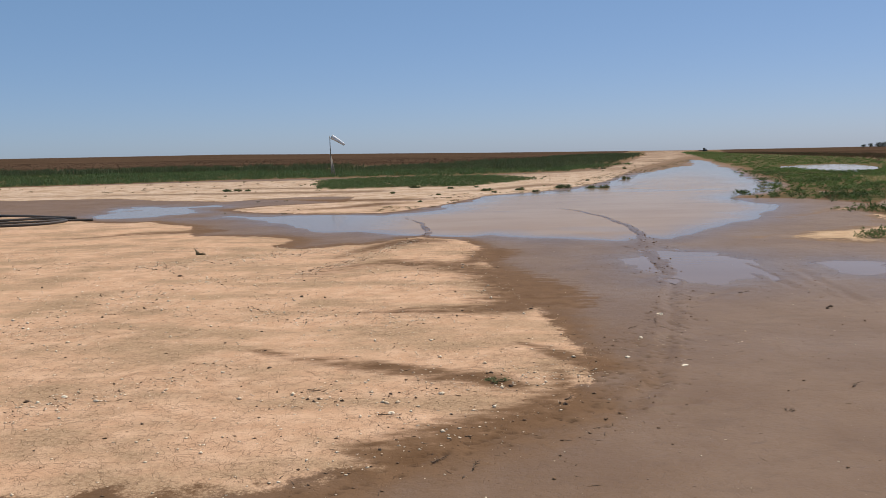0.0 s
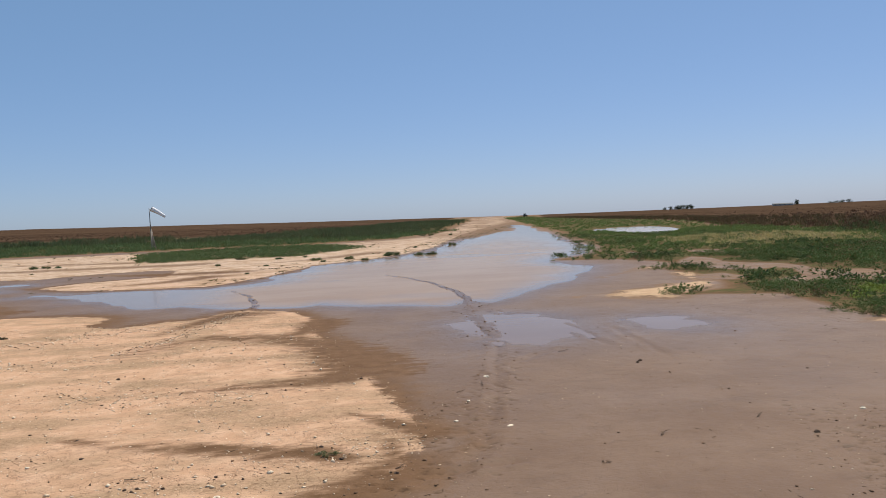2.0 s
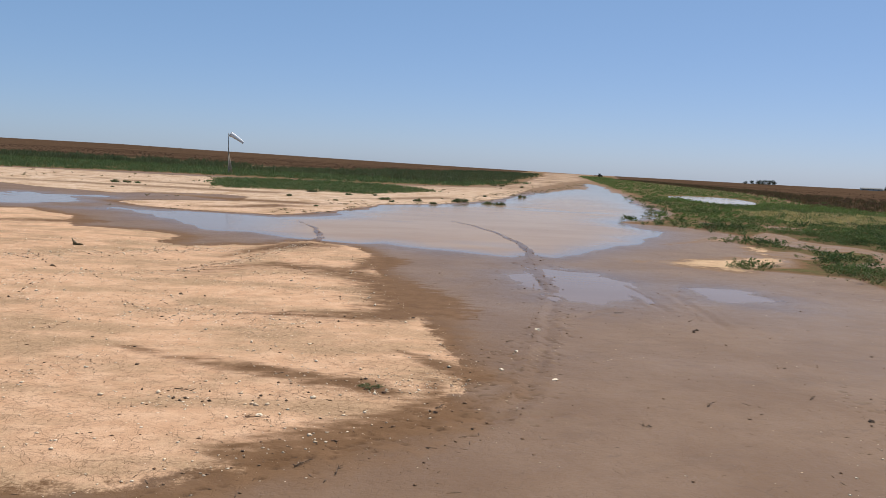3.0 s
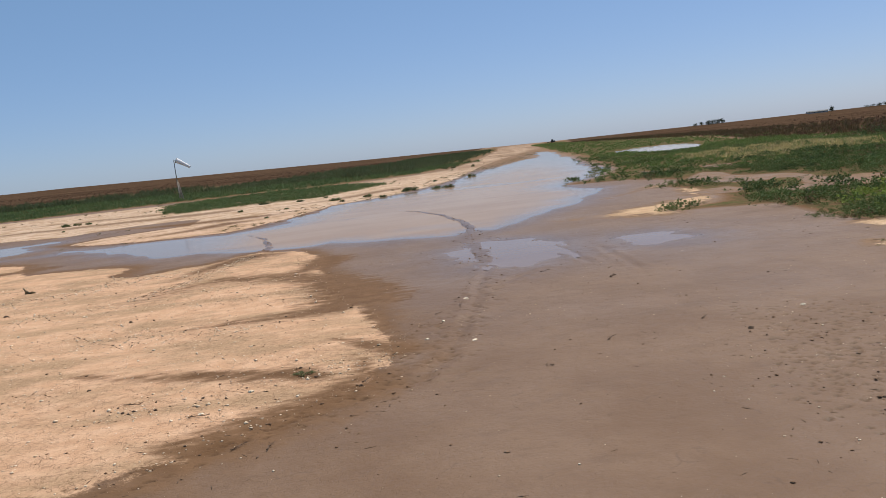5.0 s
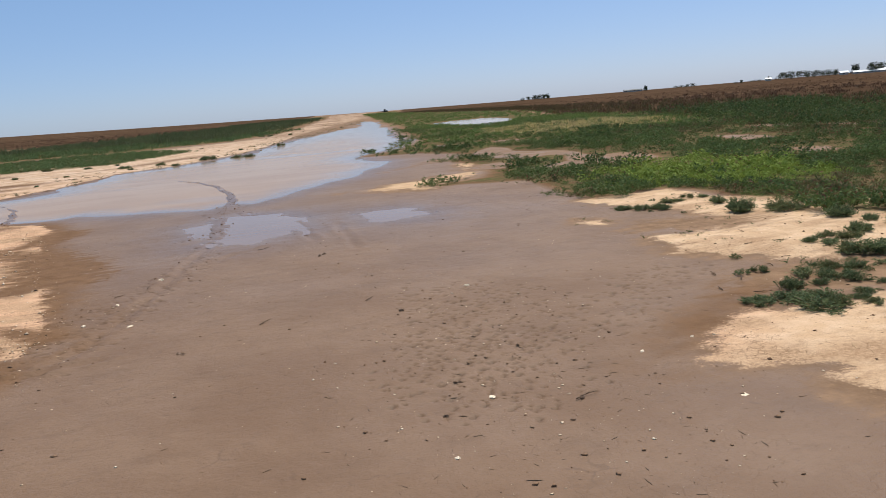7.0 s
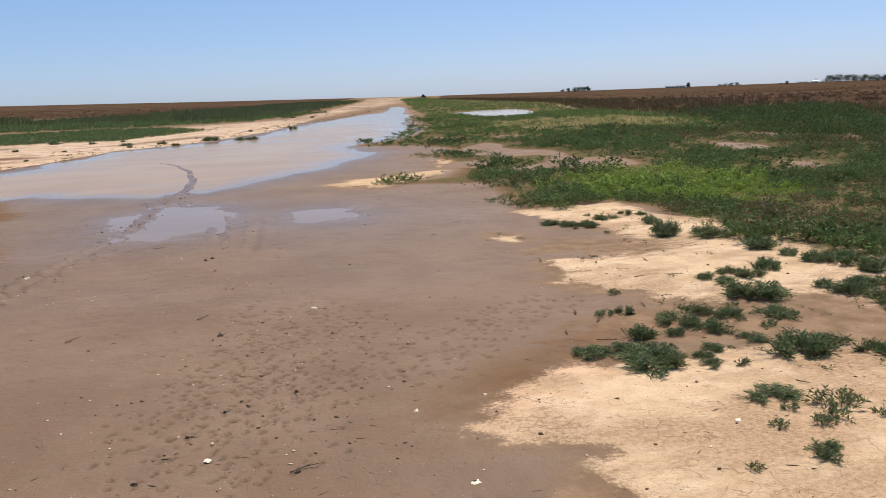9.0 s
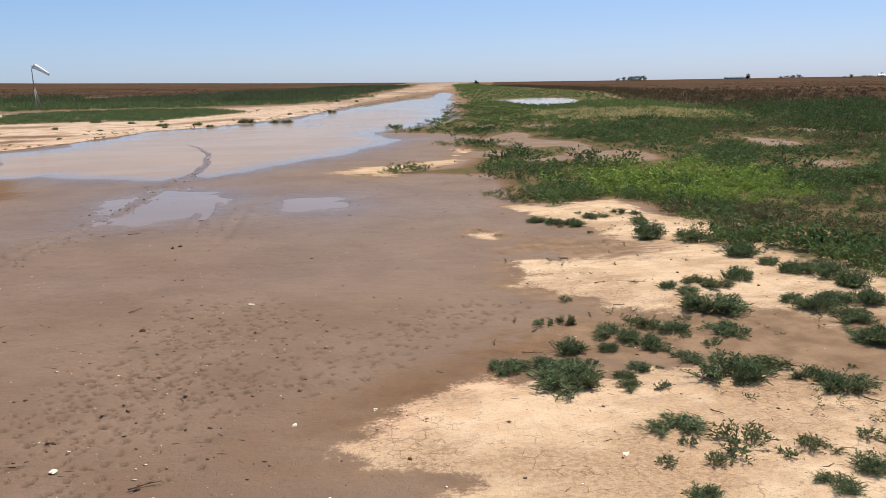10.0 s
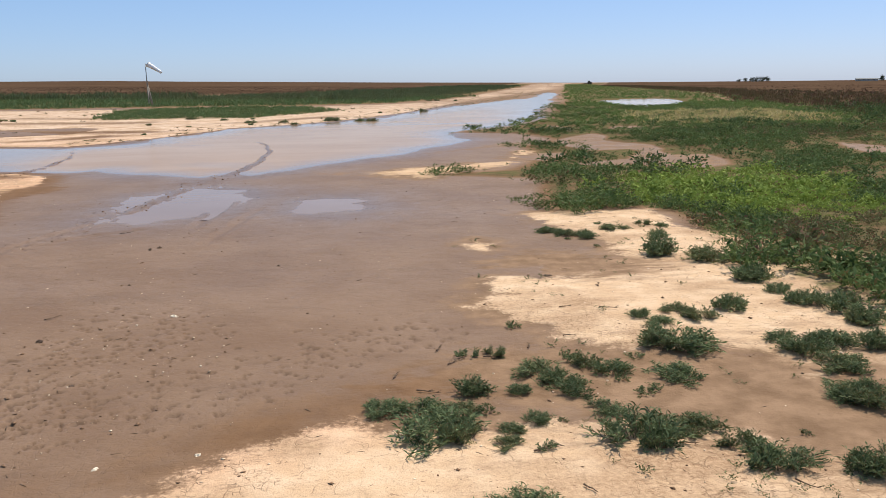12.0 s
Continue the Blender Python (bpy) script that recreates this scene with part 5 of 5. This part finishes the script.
def driftwood(x, y):
    """A broken stub of wood that sticks up from the sand."""
    bm = bmesh.new()
    rod(bm, (-0.08, 0, 0.015), (0.09, 0.02, 0.015), 0.022, 0.012)
    rod(bm, (-0.05, 0, 0.02), (-0.11, 0.01, 0.115), 0.020, 0.008)
    rod(bm, (-0.01, 0.0, 0.02), (-0.09, 0.03, 0.07), 0.013, 0.008)
    rod(bm, (0.02, 0.0, 0.02), (0.07, -0.03, 0.04), 0.014, 0.006)
    ob = mesh_ob("driftwood", bm, M_STEM)
    ob.matrix_basis = pose(x, y, height_at(x, y), 0, 0, -12)
    return tagged(ob, "broken dark stub of wood on pale sand", "driftwood")


driftwood(-4.72, 14.3)


# dead sticks that lie about: a bent stem with a few forks
def stick(x, y, length, turn, seed):
    g = random.Random(seed)
    bm = bmesh.new()
    pts = [Vector((length * (t - 0.5), length * g.uniform(-0.07, 0.07), 0.006 + 0.05 * length * g.uniform(0, 1))) for t in (0, 0.3, 0.62, 1.0)]
    for k in range(3):
        rod(bm, pts[k], pts[k + 1], 0.0045 - 0.001 * k, 0.0035 - 0.001 * k, 5)
        for j in range(2):
            p = pts[k].lerp(pts[k + 1], g.uniform(0.2, 0.9))
            a = g.choice((-1, 1)) * g.uniform(0.4, 1.1)
            n = length * g.uniform(0.12, 0.3)
            rod(bm, p, p + Vector((math.cos(a) * n, math.sin(a) * n, n * g.uniform(0.0, 0.5))), 0.0022, 0.001, 4)
    ob = mesh_ob("stick", bm, M_TWIG)
    ob.matrix_basis = pose(x, y, height_at(x, y) + 0.001, 0, 0, turn)
    return tagged(ob, "thin dead brown forked stick on the ground", "stick", "dead sticks on the ground")


STICKS = [(7.35, 5.02, 0.09, -10), (7.05, 4.86, 0.1, 75), (7.76, 5.57, 0.13, -25), (7.88, 6.3, 0.12, 75), (7.47, 5.67, 0.09, 5), (6.2, 4.41, 0.09, 75),
          (6.48, 4.88, 0.12, 75), (6.79, 4.67, 0.11, -10), (7.5, 3.32, 0.09, -10), (6.56, 4.62, 0.15, 50), (6.37, 4.13, 0.14, -25), (6.94, 2.92, 0.08, -60),
          (7.83, 2.9, 0.1, -60), (6.85, 3.32, 0.14, 15), (0.83, 5.43, 0.11, 50), (0.0, 4.3, 0.13, 50), (0.19, 4.21, 0.11, 75), (-0.35, 5.02, 0.16, -10),
          (-0.93, 5.57, 0.15, -25), (1.93, 7.92, 0.1, 75), (1.66, 7.68, 0.12, 50), (4.2, 2.89, 0.14, 15), (3.75, 5.92, 0.11, 50), (2.83, 5.66, 0.12, 50),
          (3.27, 9.5, 0.16, 30)]
for k, (x, y, length, turn) in enumerate(STICKS):
    stick(x, y, length, turn, 700 + k)


# ---- hoses on the bank ----
def hose(points, label, radius=0.05):
    pts = [Vector((x, y, 0)) for x, y in points]
    path = []
    for k in range(len(pts) - 1):
        p0, p1, p2, p3 = pts[max(k - 1, 0)], pts[k], pts[k + 1], pts[min(k + 2, len(pts) - 1)]
        for j in range(8):
            t = j / 8
            q = 0.5 * ((2 * p1) + (p2 - p0) * t + (2 * p0 - 5 * p1 + 4 * p2 - p3) * t * t + (3 * p1 - p0 - 3 * p2 + p3) * t ** 3)
            q.z = height_at(q.x, q.y) + radius * 0.85
            path.append(q)
    bm = bmesh.new()
    pipe(bm, path, radius)
    return tagged(mesh_ob("hose", bm, M_HOSE), label, "hose", "hoses on the bank")


hose([(-19.5, 28.6), (-17.5, 27.9), (-15.9, 27.2), (-14.2, 26.2), (-12.2, 25.1)], "thick black hose lying straight towards the pool", 0.045)
hose([(-18, 24.6), (-15, 24.2), (-13.3, 24.9), (-12.6, 24.6), (-12.0, 23.9), (-11.9, 23.0), (-12.1, 22.5), (-13, 22.05), (-17, 21.4)], "thick black hose bent back in a loop", 0.042)
hose([(-17, 23.6), (-14.6, 23.0), (-13.2, 23.4), (-12.2, 24.0), (-11.3, 24.3)], "black hose lying across the others", 0.038)


# ---- windsock ----
def windsock(x, y, z):
    base = new("windsock")
    base.matrix_basis = pose(x, y, z)
    bm = bmesh.new()
    rod(bm, (0, 0, 1.35), (-0.03, 0, 3.52), 0.045, 0.03, 10)
    mesh_ob("mast", bm, M_STEEL, base, "grey steel mast")
    for a, b in (((0.36, 0.05, -0.05), (0.03, 0.02, 1.75)), ((0.16, 0.35, -0.05), (0.02, 0.05, 1.65)), ((0.10, -0.3, -0.05), (0.02, -0.05, 1.6))):
        bm = bmesh.new()
        rod(bm, a, b, 0.05, 0.045, 6)
        mesh_ob("leg", bm, M_WOOD, base, "weathered wooden post")
    for h in (0.5, 1.0, 1.45):
        f = 1 - h / 1.75
        bm = bmesh.new()
        rod(bm, (0.30 * f + 0.10, 0.06, h), (-0.10 + 0.12 * f, 0.30 * f, h), 0.028, None, 6)
        mesh_ob("crossbar", bm, M_WOOD, base, "weathered wooden bar")
    bm = bmesh.new()
    rod(bm, (-0.03, 0, 3.42), (0.22, 0, 3.44), 0.02, None, 6)
    mesh_ob("arm", bm, M_STEEL, base)
    # open cone of cloth, sagging to leeward
    way = Vector((0.86, 0.0, -0.55)).normalized()
    q = way.to_track_quat("Z", "Y")
    bm = bmesh.new()
    rings, n = [], 16
    for j in range(9):
        t = j / 8
        c = Vector((0.16, 0, 3.44)) + way * 1.28 * t + Vector((0, 0, 0.10 * t * (1 - t)))
        r = 0.215 * (1 - 0.5 * t)
        rings.append([bm.verts.new(c + q @ Vector((r * math.cos(a) * (1 + 0.06 * math.sin(5 * a + j)), r * math.sin(a), 0))) for a in (6.2832 * k / n for k in range(n))])
    for a, b in zip(rings, rings[1:]):
        for k in range(n):
            bm.faces.new((a[k], a[(k + 1) % n], b[(k + 1) % n], b[k]))
    sock = mesh_ob("sock", bm, M_FABRIC, base, "white cloth cone sagging in light wind")
    sock.modifiers.new("thickness", "SOLIDIFY").thickness = 0.008
    bm = bmesh.new()
    ring = [Vector((0.16, 0, 3.44)) + q @ Vector((0.225 * math.cos(a), 0.225 * math.sin(a), 0)) for a in (6.2832 * k / 16 for k in range(17))]
    pipe(bm, ring, 0.014, 6)
    mesh_ob("hoop", bm, M_STEEL, base, "dark steel hoop")
    return tagged(base, "white windsock on a grey mast with wooden legs", "windsock")


windsock(-12.68, 72.3, height_at(-12.68, 72.3))


# ---- far things on the skyline ----
def ahead(degrees, distance):
    a = radians(degrees)
    x, y = 3 + distance * math.sin(a), distance * math.cos(a)
    return x, y, float(terrain(np.array([x]), np.array([y]))[0])


def tractor(x, y, z, turn):
    base = new("tractor")
    base.matrix_basis = pose(x, y, z, 0, 0, turn)
    bm = bmesh.new()
    block(bm, -1.0, 2.3, -0.5, 0.5, 1.0, 1.9, 0.08)
    mesh_ob("bonnet", bm, M_DARK, base, smooth=False)
    bm = bmesh.new()
    block(bm, -1.5, 0.2, -0.75, 0.75, 1.6, 3.0, 0.10)
    cab = mesh_ob("cab", bm, M_DARK, base, smooth=False)
    for s in (-1, 1):
        bm = bmesh.new()
        block(bm, -1.35, 0.05, s * 0.77 - 0.01, s * 0.77 + 0.01, 2.0, 2.85)
        mesh_ob("window", bm, M_PANE, cab, smooth=False)
    bm = bmesh.new()
    block(bm, -1.7, 0.4, -0.9, 0.9, 3.0, 3.15, 0.05)
    mesh_ob("roof", bm, M_DARK, base, smooth=False)
    for wx, r, w in ((-0.9, 0.95, 0.55), (1.7, 0.6, 0.4)):
        for s in (-1, 1):
            bm = bmesh.new()
            rod(bm, (wx, s * 0.7, r), (wx, s * (0.7 + w), r), r, None, 20)
            mesh_ob("wheel", bm, M_TYRE, base)
    bm = bmesh.new()
    rod(bm, (1.2, 0.3, 1.9), (1.2, 0.3, 3.0), 0.06)
    mesh_ob("exhaust", bm, M_DARK, base)
    bm = bmesh.new()
    block(bm, -5.8, -2.0, -1.6, 1.6, 0.5, 1.1, 0.05)
    rod(bm, (-2.1, 0, 0.8), (-1.2, 0, 0.9), 0.08)
    mesh_ob("implement", bm, M_DARK, base, "dark towed implement", smooth=False)
    return tagged(base, "dark tractor with a towed implement beside the strip", "tractor")


x, y, z = ahead(14.8, 840)
tractor(x, y, z - 0.1, 12)


def tree(x, y, z, height, spread, seed, bare=False):
    """A far tree: trunk with limbs, and a ragged crown of many leaves."""
    g = random.Random(seed)
    base = new("tree")
    base.matrix_basis = pose(x, y, z - 0.2, 0, 0, g.uniform(0, 360))
    bm = bmesh.new()
    rod(bm, (0, 0, 0), (0.1, 0, height * 0.45), 0.035 * height, 0.02 * height, 7)
    tips = []
    for k in range(6):
        a = g.uniform(0, 6.28)
        tip = Vector((math.cos(a) * spread * g.uniform(0.3, 0.8), math.sin(a) * spread * g.uniform(0.3, 0.8), height * g.uniform(0.3, 0.85)))
        rod(bm, (0.05, 0, height * g.uniform(0.22, 0.42)), tip, 0.012 * height, 0.004 * height, 5)
        tips.append(tip)
    mesh_ob("trunk", bm, M_BARK, base)
    r = np.random.default_rng(seed)
    lumps = np.array([list(t) for t in tips] + [[0, 0, height * 0.8], [0, 0, height * 0.55], [spread * 0.5, 0, height * 0.3], [-spread * 0.5, spread * 0.3, height * 0.35]])
    n = 140 if bare else 640
    k = r.integers(0, len(lumps), n)
    c = lumps[k] + r.normal(0, 1, (n, 3)) * np.array([0.26 * spread, 0.26 * spread, 0.13 * height])
    c[:, 2] = np.clip(c[:, 2], height * 0.05, height * 1.02)
    a, b = r.normal(0, 1, (n, 3)), r.normal(0, 1, (n, 3))
    a /= np.linalg.norm(a, axis=1, keepdims=True)
    b = np.cross(a, b)
    b /= np.linalg.norm(b, axis=1, keepdims=True)
    s = (height * r.uniform(0.025, 0.065, n))[:, None]
    quads_ob("crown", np.stack([c - a * s, c + b * s, c + a * s, c - b * s], 1), M_TREE, base)
    return tagged(base, "leafy dark tree on the far skyline" if not bare else "thin sparse tree on the far skyline", "tree", "trees on the skyline")


FAR = 900
for k, (deg, h, w) in enumerate(((39.15, 5.5, 2.2), (39.9, 8.5, 5), (40.4, 9, 5), (41.0, 8.5, 5.5), (41.4, 8, 5), (41.8, 7.5, 5), (42.2, 7, 5), (42.6, 7.5, 4.5), (42.95, 7, 4),
                                 (44.05, 11, 4.5), (45.0, 11, 6), (45.4, 10.5, 5.5), (46.4, 9.5, 5), (46.75, 8.5, 4.5), (47.5, 8.5, 4), (48.4, 6, 4), (48.9, 6, 4), (49.6, 6, 4),
                                 (37.5, 4, 2.2), (37.1, 2.2, 2.6), (38.2, 3, 3), (38.6, 2.6, 3))):
    x, y, z = ahead(deg + 0.8, FAR + 25 * math.sin(k * 2.3))
    tree(x, y, z, h * 0.86, w, 300 + k, bare=k == 0)
for k, (deg, h, w) in enumerate(((23.35, 4.5, 3.0), (23.75, 5.5, 3.5), (24.1, 6.5, 4.5), (24.4, 7, 5), (24.7, 7, 5), (25.0, 7.5, 4.5), (31.45, 7.5, 3.5), (34.1, 5, 3.5), (34.5, 5, 4), (33.4, 3.5, 4), (33.75, 4, 5))):
    x, y, z = ahead(deg + 0.85, 1250)
    tree(x, y, z, h, w, 340 + k)


def shed(deg, distance, length, width, wall, ridge, turn, label, roof=M_ROOF):
    """A long farm shed: walls with a row of openings, and a gabled roof."""
    x, y, z = ahead(deg, distance)
    base = new("farm_shed")
    base.matrix_basis = pose(x, y, z - 0.1, 0, 0, turn)
    bm = bmesh.new()
    block(bm, -length / 2, length / 2, -width / 2, width / 2, 0, wall)
    mesh_ob("wall", bm, M_WALL, base, smooth=False)
    bm = bmesh.new()
    for s in (-1, 1):
        a = [(-length / 2 - 0.4, s * (width / 2 + 0.5), wall - 0.1), (length / 2 + 0.4, s * (width / 2 + 0.5), wall - 0.1), (length / 2 + 0.4, 0, ridge), (-length / 2 - 0.4, 0, ridge)]
        lo, hi = [bm.verts.new(p) for p in a], [bm.verts.new((p[0], p[1], p[2] + 0.15)) for p in a]
        for q in ((lo[3], lo[2], lo[1], lo[0]), tuple(hi), *((lo[i], lo[(i + 1) % 4], hi[(i + 1) % 4], hi[i]) for i in range(4))):
            bm.faces.new(q)
    mesh_ob("roof", bm, roof, base, "white metal roof" if roof is M_ROOF else "dark metal roof", smooth=False)
    for k in range(max(2, int(length / 6))):
        wx = -length / 2 + 3 + 6 * k
        bm = bmesh.new()
        block(bm, wx - 0.8, wx + 0.8, -width / 2 - 0.04, -width / 2 + 0.02, 0.8, 1.9)
        mesh_ob("window", bm, M_PANE, base, smooth=False)
    return tagged(base, label, "shed")


shed(45.8, 880, 34, 11, 1.6, 3.0, -35, "long low farm shed with a white roof")
shed(46.8, 885, 12, 9, 2.0, 3.8, -35, "short farm shed with a white gabled roof")
shed(44.2, 880, 7, 6, 2.2, 3.6, -30, "small white roofed shed beside trees")
shed(39.9, 900, 5, 5, 2.0, 3.2, -30, "small grey hut beside trees")
shed(31.5, 1250, 26, 10, 2.2, 3.4, -25, "low dark roofed shed on the skyline", M_DARK)
